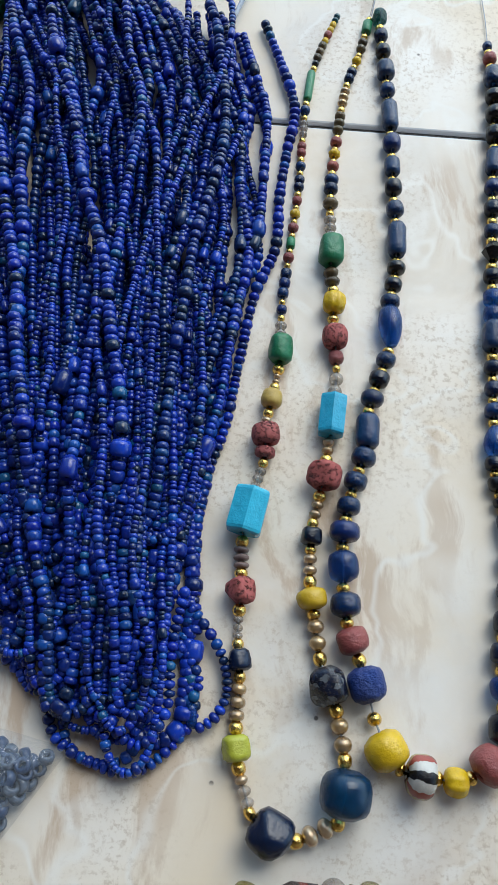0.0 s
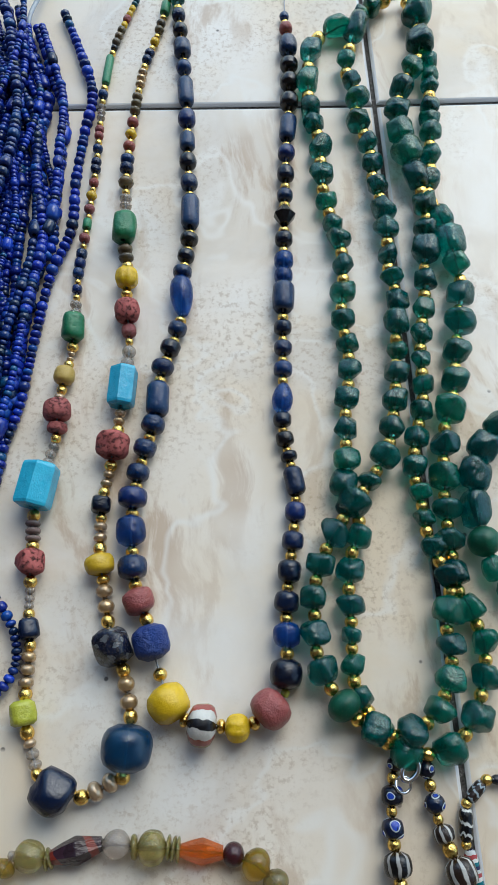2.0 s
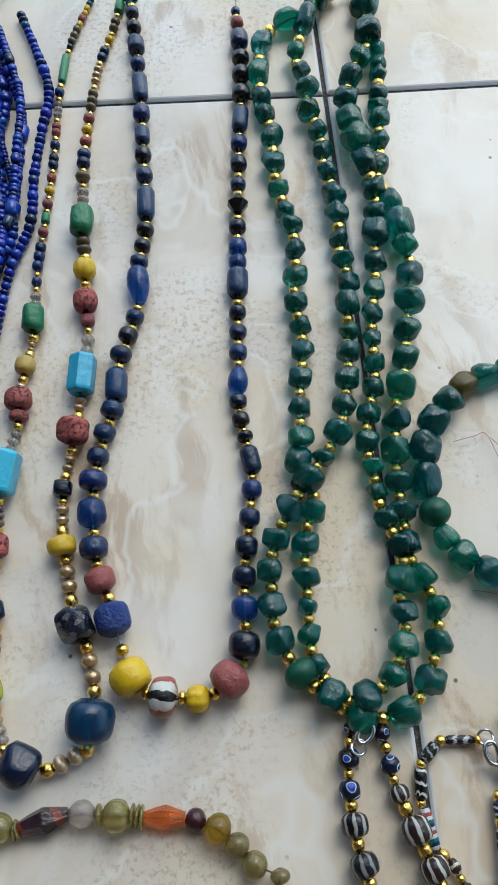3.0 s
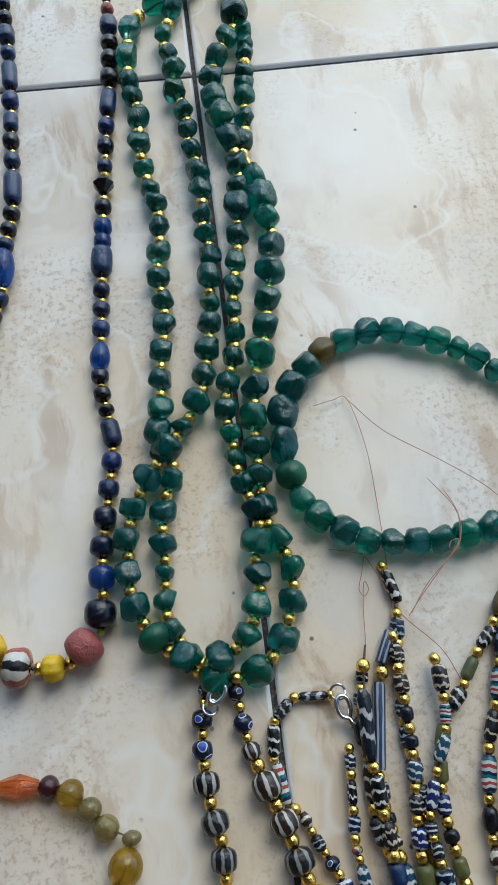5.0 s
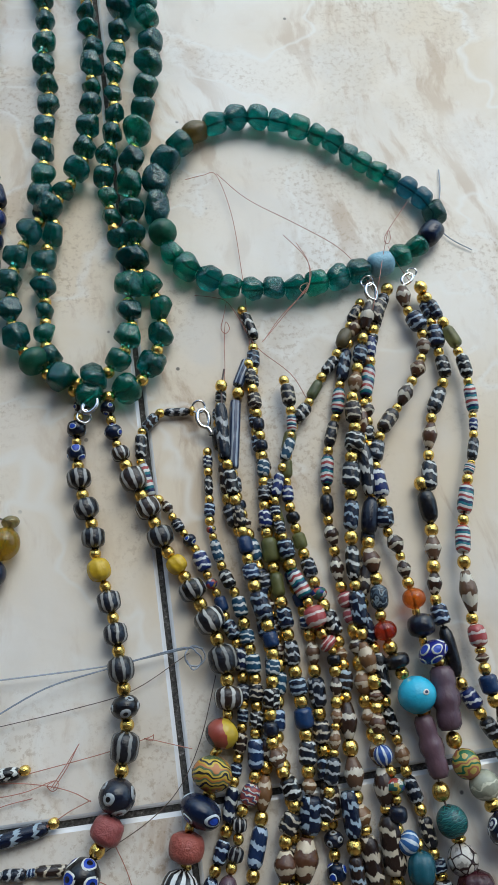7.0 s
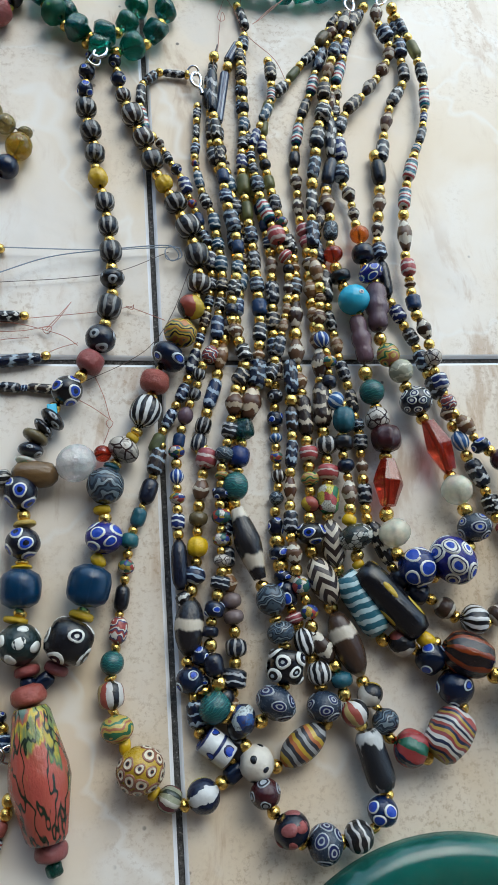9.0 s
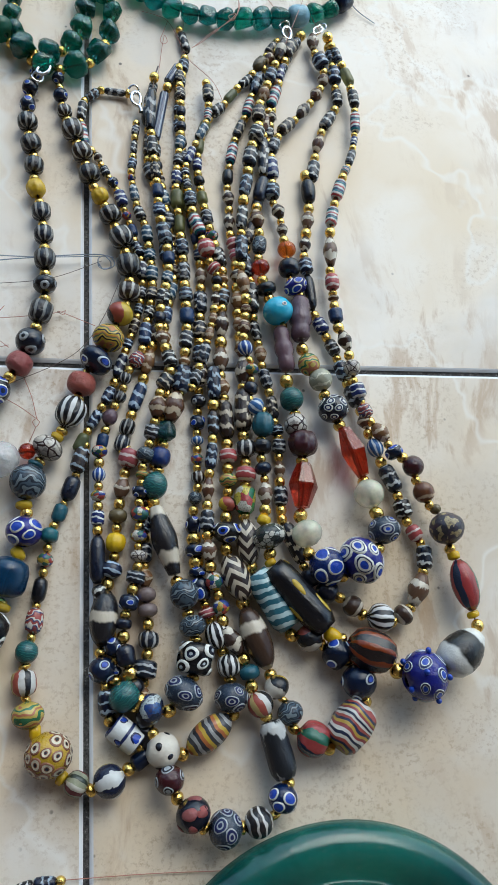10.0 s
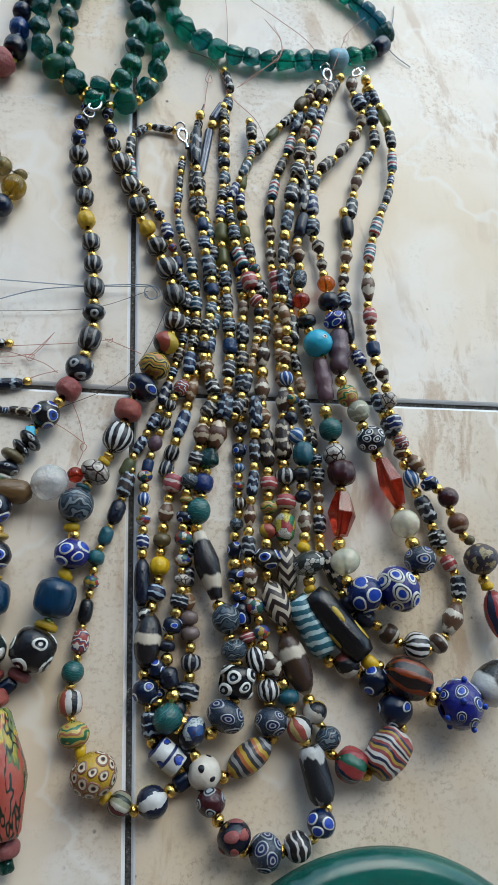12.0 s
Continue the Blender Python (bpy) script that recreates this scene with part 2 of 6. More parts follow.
M["crystal"] = clear_glass("clear_beige_glass", [(0.80, 0.68, 0.55), (0.74, 0.64, 0.54)], 0.1, 0.6, 0.15, 0.1, 0.0, 0.25)
M["clearball"] = clear_glass("clear_rock_crystal", [(0.95, 0.91, 0.86)], 0.08, 0.45, 0.25, 0.1, 0.2, 0.22)
M["frost"] = clear_glass("frosted_white_glass", [(0.92, 0.87, 0.68)], 0.2, 0.4, 0.05, 0.1, 0.3, 0.2)
M["olivine"] = clear_glass("dull_olive_glass", [(0.20, 0.20, 0.06), (0.15, 0.17, 0.07)], 0.35, 0.3)
M["amber"] = clear_glass("honey_amber", [(0.60, 0.36, 0.03), (0.50, 0.31, 0.035)], 0.07, 0.6, 0.04, 0.0, 0.2, 0.2)
M["pearl"] = clear_glass("olive_gold_glass", [(0.42, 0.32, 0.11), (0.36, 0.27, 0.10)], 0.1, 0.5, 0.06, 0.1, 0.1, 0.14)
M["champagne"] = clear_glass("champagne_glass", [(0.56, 0.45, 0.15)], 0.06, 0.6, 0.12, 0.1, 0.1, 0.14)
M["garnet"] = swirled("dark_garnet_agate", [(0.02, 0.008, 0.012), (0.16, 0.02, 0.012), (0.03, 0.012, 0.02), (0.02, 0.008, 0.012)], 0.22, 3.0, 0.12)
M["bandbw"] = bands("black_white_trailed_glass", DARKS, PALES, 1.35, 0.5, 0.29, 0.6)
M["bandblue"] = bands("blue_white_trailed_glass", [(0.008, 0.018, 0.10), (0.010, 0.024, 0.07), NAVY, (0.012, 0.05, 0.09)], [(0.58, 0.6, 0.6), (0.36, 0.45, 0.55), (0.5, 0.52, 0.5)], 1.3, 0.42, 0.32, 0.7)
M["bandbrown"] = bands("brown_cream_agate_glass", [(0.085, 0.036, 0.018), (0.17, 0.085, 0.036), (0.035, 0.018, 0.012), (0.12, 0.065, 0.038)], [(0.50, 0.41, 0.29), (0.55, 0.50, 0.40)], 0.95, 0.4, 0.34)
M["bandred"] = bands("red_white_trailed_glass", [(0.33, 0.06, 0.06), (0.28, 0.06, 0.07)], [(0.6, 0.5, 0.45)], 1.2, 0.3, 0.3)
M["bandgrey"] = bands("grey_black_banded_stone", [(0.030, 0.020, 0.016), (0.050, 0.028, 0.018), (0.014, 0.013, 0.015)], [(0.52, 0.46, 0.36)], 0.72, 0.10, 0.26, rough=0.36)
M["bandteal"] = bands("teal_white_wave_glass", [(0.03, 0.12, 0.16)], [(0.42, 0.56, 0.57)], 3.4, 0.3, 0.45, turn=2.0)
M["feather"] = bands("feathered_brown_glass", [(0.03, 0.02, 0.018)], [(0.5, 0.44, 0.34)], 2.0, 0.15, 0.45, feather=1.1)
M["ribbon"] = swirled("red_white_teal_ribbon_glass", [(0.32, 0.05, 0.05), (0.6, 0.6, 0.55), (0.01, 0.13, 0.16), (0.015, 0.02, 0.07), (0.5, 0.52, 0.5)], 0.36, 1.2)
M["melon"] = meridian("black_grey_striped_glass", DARKS[:4], [(0.32, 0.31, 0.29), (0.20, 0.20, 0.19), (0.44, 0.43, 0.40)], 8, 0.33)
M["melonwhite"] = meridian("black_white_melon_glass", [BLACK], [(0.6, 0.6, 0.58)], 10, 0.45, 0.1)
M["melonblue"] = meridian("blue_white_striped_glass", [(0.02, 0.06, 0.24), (0.03, 0.10, 0.26)], [(0.5, 0.56, 0.6)], 8, 0.35)
M["fleck"] = patched("dark_speckled_glass", [(0.03, 0.022, 0.04), (0.02, 0.02, 0.03), (0.30, 0.24, 0.12), (0.04, 0.02, 0.03)], 3.4, 2.0, 0.5)
M["mosaic"] = patched("mixed_mosaic_glass", [(0.34, 0.05, 0.04), (0.55, 0.52, 0.45), (0.02, 0.04, 0.2), (0.40, 0.28, 0.04), (0.02, 0.10, 0.08)], 1.6)
M["mosaicgreen"] = patched("green_red_mosaic_glass", [(0.03, 0.22, 0.06), (0.35, 0.05, 0.05), (0.5, 0.42, 0.06), (0.02, 0.16, 0.07), (0.5, 0.48, 0.4)], 1.4)
M["cobble"] = patched("brown_white_cobbled_glass", [(0.42, 0.38, 0.32), (0.5, 0.46, 0.4), (0.36, 0.33, 0.30)], 1.3, 0.5, 0.4, (0.03, 0.015, 0.015))
M["patchwhite"] = patched("black_white_patchwork_glass", [(0.5, 0.5, 0.45), (0.03, 0.04, 0.03), (0.42, 0.44, 0.40), (0.02, 0.03, 0.03), (0.46, 0.46, 0.42)], 2.6, 1.0, 0.4, (0.012, 0.02, 0.02))
M["patchblue"] = patched("blue_white_crumb_glass", [(0.015, 0.04, 0.16), (0.03, 0.09, 0.25), (0.01, 0.02, 0.05), (0.4, 0.45, 0.45)], 1.6, 1.5, 0.4)
M["lattice"] = swirled("red_white_lattice_glass", [(0.28, 0.06, 0.05), (0.5, 0.47, 0.42), (0.015, 0.018, 0.04), (0.52, 0.5, 0.46), (0.24, 0.05, 0.05), (0.40, 0.26, 0.05), (0.02, 0.025, 0.06)], 0.42, 2.4, 0.35, "Z")
M["swirlgrey"] = swirled("slate_swirl_glass", [(0.02, 0.03, 0.045), (0.05, 0.075, 0.10), (0.015, 0.02, 0.03), (0.16, 0.20, 0.22)], 0.5, 11.0)
M["swirlmix"] = swirled("red_white_swirl_glass", [(0.30, 0.06, 0.05), (0.55, 0.52, 0.45), (0.05, 0.05, 0.12), (0.2, 0.05, 0.05)], 0.6, 8.0)
M["swirlyellow"] = swirled("yellow_black_swirl_glass", [(0.45, 0.30, 0.03), (0.02, 0.02, 0.02), (0.5, 0.36, 0.06), (0.10, 0.13, 0.06), (0.4, 0.15, 0.04)], 0.5, 7.0)
M["swirlgreen"] = swirled("ochre_green_swirl_glass", [(0.40, 0.30, 0.06), (0.03, 0.13, 0.06), (0.42, 0.32, 0.08), (0.33, 0.12, 0.06)], 0.4, 9.0)
M["swirlteal"] = swirled("dark_teal_swirl_glass", [(0.008, 0.06, 0.07), (0.015, 0.10, 0.10), (0.01, 0.05, 0.05), (0.03, 0.16, 0.14)], 1.4, 6.0, 0.4)
M["flame"] = meridian("orange_black_flame_agate", [(0.015, 0.01, 0.01)], [(0.17, 0.032, 0.008)], 8, 0.36, 0.03, 0.2)
M["sunset"] = swirled("orange_grey_striped_glass", [(0.04, 0.04, 0.045), (0.28, 0.28, 0.27), (0.03, 0.03, 0.035), (0.36, 0.12, 0.04), (0.45, 0.30, 0.04)], 0.45, 1.5, 0.35)
M["zebra"] = swirled("black_white_zebra_glass", [(0.012, 0.012, 0.014), (0.5, 0.48, 0.45), (0.015, 0.013, 0.014)], 0.6, 3.0)
M["snow"] = bands("black_white_snow_glass", [(0.012, 0.014, 0.018)], [(0.4, 0.4, 0.38)], 0.5, 0.35, 0.3, rough=0.5)
M["halves"] = bands("black_and_white_halved_glass", [(0.014, 0.014, 0.014)], [(0.62, 0.62, 0.58)], 0.5, 0.08, 0.5, rough=0.35)
M["clearswirl"] = bands("clear_glass_with_white_thread", [(0.32, 0.32, 0.24)], [(0.58, 0.56, 0.42)], 1.2, 0.5, 0.14)
M["agate"] = bands("brown_agate", [(0.12, 0.045, 0.02)], [(0.4, 0.3, 0.2)], 0.5, 0.15, 0.14, rough=0.2)
M["cane"] = meridian("blue_grey_cane_glass", [(0.03, 0.045, 0.09)], [(0.30, 0.34, 0.40)], 7, 0.4)
M["copper"] = plain("copper_red_thread", [(0.42, 0.17, 0.12)], 0.5)
M["nylon"] = clear_glass("nylon_line", [(0.55, 0.6, 0.66)], 0.25, 0.3)
M["brownthread"] = plain("brown_thread", [(0.10, 0.065, 0.055)], 0.6)

for key, c in (("pale", (0.50, 0.55, 0.58)), ("white", (0.62, 0.62, 0.57)), ("grey", (0.30, 0.32, 0.33)), ("blue", (0.012, 0.05, 0.36)), ("navy", (0.010, 0.016, 0.07)), ("brown", (0.20, 0.085, 0.05)), ("cream", (0.52, 0.46, 0.34)), ("ochre", (0.42, 0.29, 0.03))):
    M["dot_" + key] = plain("eye_glass_" + key, [c], 0.32, 0.0, 0.6, dust=(0.2, 0.19, 0.17))
M["darkgreen"] = plain("blackish_green_glass", [(0.008, 0.02, 0.02)], 0.3)
M["kingblue"] = plain("royal_blue_glass", [(0.010, 0.014, 0.17)], 0.25)
M["slate"] = plain("slate_grey_glass", [(0.026, 0.038, 0.060), (0.020, 0.032, 0.054)], 0.42, 0.0, 0.5)
M["mustard"] = plain("ochre_glass", [(0.40, 0.25, 0.02)], 0.45)
M["bone"] = plain("off_white_clay", [(0.60, 0.55, 0.46)], 0.6)
M["whitering"] = bands("white_glass_with_navy_rings", [(0.60, 0.62, 0.6)], [(0.01, 0.02, 0.09)], 1.0, 0.05, 0.2)
M["brownstone"] = plain("polished_brown_stone", [(0.13, 0.075, 0.03)], 0.24)
M["crust"] = patched("navy_glass_with_white_crust", [(0.004, 0.008, 0.02), (0.006, 0.010, 0.026), (0.12, 0.13, 0.14), (0.003, 0.006, 0.016), (0.008, 0.012, 0.03)], 4.2, 2.0, 0.4)


def flamed():
    """Red glass combed lengthwise with green, yellow and black."""
    n = Nodes("red_green_combed_pendant_glass", 0.3)
    z = n.xyz(n.co)[2]
    long = n.node("ShaderNodeMapping")
    n.link(n.shift(), long.inputs["Vector"])
    long.inputs["Scale"].default_value = (1.0, 1.0, 0.55)
    a, b, d = n.noise(1.5, 3.0, long.outputs[0]), n.noise(2.3, 3.0, long.outputs[0]), n.noise(3.4, 2.0, long.outputs[0])
    c = n.ramp(a, [(0.0, (0.30, 0.05, 0.045)), (0.40, (0.34, 0.07, 0.05)), (0.60, (0.33, 0.08, 0.05)), (0.63, (0.05, 0.12, 0.05)), (0.72, (0.5, 0.36, 0.03))])
    upper = n.ramp(b, [(0.0, (0.04, 0.08, 0.05)), (0.42, (0.16, 0.20, 0.07)), (0.50, (0.48, 0.35, 0.03)), (0.56, (0.34, 0.08, 0.05)), (0.62, (0.10, 0.16, 0.13))])
    c = n.mix(n.step(n.math("ADD", z, n.math("MULTIPLY", n.math("SUBTRACT", d, 0.5), 1.6)), -0.45, 0.15), upper, c)
    line = n.math("ABSOLUTE", n.math("SUBTRACT", n.noise(2.0, 2.0, long.outputs[0]), 0.5))
    c = n.mix(n.step(line, 0.022, 0.012), (0.012, 0.022, 0.012), c)
    return n.worn(c, amount=0.2)


M["pendant"] = flamed()


def hank_blue():
    n = Nodes("mixed_cobalt_seed_glass", 0.36)
    isl = n.node("ShaderNodeNewGeometry").outputs["Random Per Island"]
    r = n.math("FRACT", n.math("ADD", n.math("MULTIPLY", isl, 1.0), n.math("MULTIPLY", n.rand, 7.3)))
    blues = [(0.01, 0.031, 0.280), (0.011, 0.040, 0.392), (0.008, 0.024, 0.182), (0.016, 0.066, 0.378), (0.01, 0.029, 0.378), (0.007, 0.020, 0.126), (0.014, 0.055, 0.476), (0.016, 0.088, 0.378), (0.009, 0.028, 0.280), (0.008, 0.022, 0.070), (0.011, 0.037, 0.350), (0.01, 0.029, 0.294), (0.013, 0.044, 0.378), (0.015, 0.099, 0.252)]
    c = n.ramp(r, [(i / 13.4, k) for i, k in enumerate(blues)], "CONSTANT")
    own = n.math("FRACT", n.math("MULTIPLY", n.rand, 13.7))
    c = n.mix(n.math("MULTIPLY", n.step(own, 0.86, 0.02), 0.65), c, (0.006, 0.022, 0.045))
    c = n.mix(n.math("MULTIPLY", n.math("SUBTRACT", 1.0, n.step(own, 0.4, 0.3)), 0.45), c, n.mix(1.0, c, (0.5, 0.55, 0.62), "MULTIPLY"))
    c = n.mix(n.noise(260.0, 2.0, n.co), n.mix(1.0, c, (0.35, 0.42, 0.55), "MULTIPLY"), n.mix(1.0, c, (1.15, 1.2, 1.1), "MULTIPLY"))
    geo = n.node("ShaderNodeNewGeometry").outputs["Position"]
    fine = n.noise(900.0, 3.0, geo)
    n.colour(n.mix(n.math("MULTIPLY", n.step(fine, 0.64, 0.06), 0.15), c, (0.10, 0.14, 0.3)))
    n.link(n.math("ADD", n.math("MULTIPLY", fine, 0.2), 0.1), n.bsdf.inputs["Roughness"])
    return n.mat


M["hankblue"] = hank_blue()
M["canered"] = caned("red_white_black_cane_glass", [(0.28, 0.06, 0.05), (0.52, 0.5, 0.46), BLACK, (0.5, 0.48, 0.44), (0.30, 0.07, 0.05), (0.40, 0.30, 0.12)], 2)
M["caneyellow"] = caned("yellow_red_black_cane_glass", [BLACK, (0.45, 0.42, 0.36), BLACK, (0.28, 0.06, 0.04), (0.46, 0.32, 0.03)], 1, 0.1)
M["canenavy"] = caned("yellow_navy_white_cane_glass", [(0.44, 0.36, 0.03), (0.40, 0.33, 0.04), NAVY, (0.5, 0.5, 0.48), NAVY, (0.5, 0.5, 0.48), (0.35, 0.18, 0.16)], 1)
M["canegreen"] = caned("red_green_cane_glass", [(0.30, 0.04, 0.04), (0.26, 0.04, 0.04), (0.02, 0.10, 0.06), (0.32, 0.05, 0.05), (0.02, 0.03, 0.06)], 2)
M["canepale"] = caned("pale_green_red_cane_glass", [(0.26, 0.27, 0.18), (0.45, 0.43, 0.36), (0.10, 0.02, 0.025), (0.22, 0.23, 0.16), (0.03, 0.04, 0.03)], 3)


# ---- floor: marble-look tiles, 40 cm ----
def marble():
    n = Nodes("marble_tile_glaze", 0.4)
    geo = n.node("ShaderNodeNewGeometry").outputs["Position"]
    warp = n.node("ShaderNodeVectorMath")
    warp.operation = "MULTIPLY_ADD"
    wn = n.node("ShaderNodeTexNoise")
    n.link(geo, wn.inputs["Vector"])
    wn.inputs["Scale"].default_value, wn.inputs["Detail"].default_value = 9.0, 3.0
    n.link(wn.outputs["Color"], warp.inputs[0])
    warp.inputs[1].default_value = (0.05, 0.09, 0.03)
    n.link(geo, warp.inputs[2])
    flow = warp.outputs[0]
    broad, cloud, fine = n.noise(6.0, 4.0, flow), n.noise(16.0, 5.0, flow), n.noise(700.0, 3.0, geo)
    c = n.mix(n.step(broad, 0.5, 0.13), (0.75, 0.70, 0.63), (0.69, 0.58, 0.43))
    c = n.mix(n.math("MULTIPLY", n.step(cloud, 0.55, 0.1), 0.6), c, (0.58, 0.55, 0.51))
    c = n.mix(n.math("MULTIPLY", n.step(n.noise(14.0, 6.0, flow), 0.57, 0.1), 0.55), c, (0.77, 0.755, 0.72))
    c = n.mix(n.math("MULTIPLY", n.step(n.noise(9.0, 6.0, flow, 0.62), 0.56, 0.12), 0.5), c, (0.56, 0.44, 0.29))
    # slanting streaks, like brushed sediment
    lean = n.node("ShaderNodeMapping")
    n.link(flow, lean.inputs["Vector"])
    lean.inputs["Rotation"].default_value, lean.inputs["Scale"].default_value = (0, 0, radians(24)), (1.0, 0.28, 1.0)
    streak = n.noise(70.0, 6.0, lean.outputs[0], 0.65)
    c = n.mix(n.math("MULTIPLY", n.math("MULTIPLY", n.step(streak, 0.56, 0.06), n.step(n.noise(11.0, 3.0, geo), 0.51, 0.1)), 0.62), c, (0.40, 0.26, 0.15))
    # pale veins
    vein = n.math("ABSOLUTE", n.math("SUBTRACT", n.noise(10.0, 4.0, flow), 0.5))
    c = n.mix(n.math("MULTIPLY", n.math("SUBTRACT", 1.0, n.step(vein, 0.008, 0.008)), 0.5), c, (0.76, 0.74, 0.69))
    # worn, gritty stains
    grit = n.math("MULTIPLY", n.step(n.noise(420.0, 5.0, geo, 0.75), 0.56, 0.07), n.step(n.noise(20.0, 4.0, flow), 0.54, 0.1))
    c = n.mix(n.math("MULTIPLY", grit, 0.5), c, (0.34, 0.23, 0.13))
    spot = n.math("MULTIPLY", n.math("SUBTRACT", 1.0, n.step(n.voronoi(75.0, geo), 0.055, 0.02)), n.step(n.noise(40.0, 2.0, geo), 0.56, 0.03))
    c = n.mix(n.math("MULTIPLY", spot, 0.85), c, (0.05, 0.04, 0.035))
    n.colour(c)
    n.link(n.math("ADD", n.math("MULTIPLY", broad, 0.25), 0.3), n.bsdf.inputs["Roughness"])
    n.bump(fine, 0.06, 0.0004)
    return n.mat


def grout_material():
    n = Nodes("dark_grout", 0.9)
    geo = n.node("ShaderNodeNewGeometry").outputs["Position"]
    g = n.noise(900.0, 4.0, geo, 0.7)
    n.colour(n.ramp(g, [(0.35, (0.02, 0.019, 0.018)), (0.6, (0.09, 0.085, 0.08)), (0.72, (0.30, 0.29, 0.27))]))
    n.bump(g, 0.8, 0.0008)
    return n.mat


M["marble"], M["grout"] = marble(), grout_material()
# tile bevels: the sky they reflect is painted in as bluish white
M["edge"] = plain("sky_whitened_tile_edge", [(0.78, 0.79, 0.8)], 0.25, 0.0, 0.15, 0.05)


def mesh_object(name, bm, materials, parent=None, label="", smooth=True):
    data = bpy.data.meshes.new(name)
    bm.to_mesh(data)
    bm.free()
    for m in materials:
        data.materials.append(m)
    if smooth:
        data.shade_smooth()
    ob = new(name, data)
    ob.parent = parent
    if label:
        ob["label"] = label
    return ob


def part(name, bm, material, parent, label=""):
    return mesh_object(name, bm, [material], parent, label)


def floor():
    bm = bmesh.new()
    bmesh.ops.create_cube(bm, size=1.0, matrix=Matrix.Translation((0, 0, -0.0268)) @ Matrix.Diagonal((8, 8, 0.05, 1)))
    ground = tagged(mesh_object("floor", bm, [M["grout"]], smooth=False), "floor of cream marble-look tiles with dark recessed grout", "floor", kind="structure")
    pitch, gap, bevel = 0.4, 0.0020, 0.0013
    bm = bmesh.new()
    h = pitch / 2 - gap / 2
    rings = [[(-r, -r, z), (r, -r, z), (r, r, z), (-r, r, z)] for r, z in ((h, -0.01), (h, -0.0011), (h - 0.5 * bevel, -0.0003), (h - bevel, 0.0))]
    vs = [[bm.verts.new(p) for p in ring] for ring in rings]
    for a, b in zip(vs, vs[1:]):
        for i in range(4):
            bm.faces.new((a[i], a[(i + 1) % 4], b[(i + 1) % 4], b[i])).material_index = 1
    bm.faces.new(vs[-1])
    right = mesh_object("tile", bm, [M["marble"], M["edge"]], ground, smooth=False)
    right.location, right.scale = (0.2, 0.19755, 0), (1, 0.99575, 1)
    left = right.data.copy()
    for data, slope in ((left, -0.027), (right.data, -0.008)):
        for v in data.vertices:
            v.co.y += slope * v.co.x
    for i in range(-7, 7):
        for j in range(-7, 7):
            if (i, j) != (0, 0):
                ob = new("tile", right.data if i >= 0 else left)
                slope = 0.008 if i >= 0 else 0.027
                ob.parent, ob.location = ground, (0.4 * i + 0.2, 0.4 * j + 0.2 - slope * (0.4 * i + 0.2) - (0.0017 if j > 0 else 0.00085 if j == 0 else 0), random.uniform(-0.0001, 0.0001))
                ob.scale.y = 0.99575 if j == 0 else 1.0
    return ground


floor()


# ---- beads ----
def revolve(profile, seg=14, lobes=0, depth=0.0, rough=0.0, seed=0, facets=0):
    """A bead round the z axis, half length 1 and radius 1, with a hole; profile is (radius, height) pairs."""
    bm = bmesh.new()
    rnd = random.Random(seed)
    off = Vector((rnd.uniform(0, 50), rnd.uniform(0, 50), rnd.uniform(0, 50)))
    rings = []
    for r, z in profile:
        ring = []
        for i in range(seg):
            a = 2 * math.pi * i / seg
            k = r * (1 - depth * (0.5 + 0.5 * math.cos(lobes * a)) if lobes else 1)
            if facets:
                w = 2 * math.pi / facets
                k *= 0.5 + 0.5 * math.cos(w / 2) / math.cos((a + 0.3 * z) % w - w / 2)
            v = Vector((k * math.cos(a), k * math.sin(a), z))
            if rough and r > 0.4:
                w = 1 + rough * (noise.noise(v * 0.9 + off) + 0.4 * noise.noise(v * 2.1 + off))
                v = Vector((v.x * w, v.y * w, max(-1, min(1, v.z + 0.6 * rough * noise.noise(v * 0.8 - off)))))
            ring.append(bm.verts.new(v))
        rings.append(ring)
    for a, b in zip(rings, rings[1:]):
        for i in range(seg):
            bm.faces.new((a[i], a[(i + 1) % seg], b[(i + 1) % seg], b[i]))
    return bm


def tumbled(seed):
    """A lump of glass with worn flats."""
    bm = revolve(arc(3.4, 9), 24, rough=0.1, seed=seed)
    rnd = random.Random(seed + 90)
    for _ in range(7):
        n = Vector((rnd.uniform(-1, 1), rnd.uniform(-1, 1), rnd.uniform(-0.45, 0.45))).normalized()
        d = rnd.uniform(0.7, 0.92)
        for v in bm.verts:
            over = v.co.dot(n) - d
            if over > 0 and math.hypot(v.co.x, v.co.y) > 0.4:
                v.co -= n * (0.9 * over)
    return bm


def arc(power, steps=7, hole=0.22, end=0.97):
    """A rounded profile; a high power makes it squarer."""
    out = [(hole, -end * 0.9)]
    for i in range(steps + 1):
        z = -end + 2 * end * i / steps
        out.append((max(hole + 0.06, (1 - abs(z) ** power) ** (1 / power)), z))
    return out + [(hole, end * 0.9)]


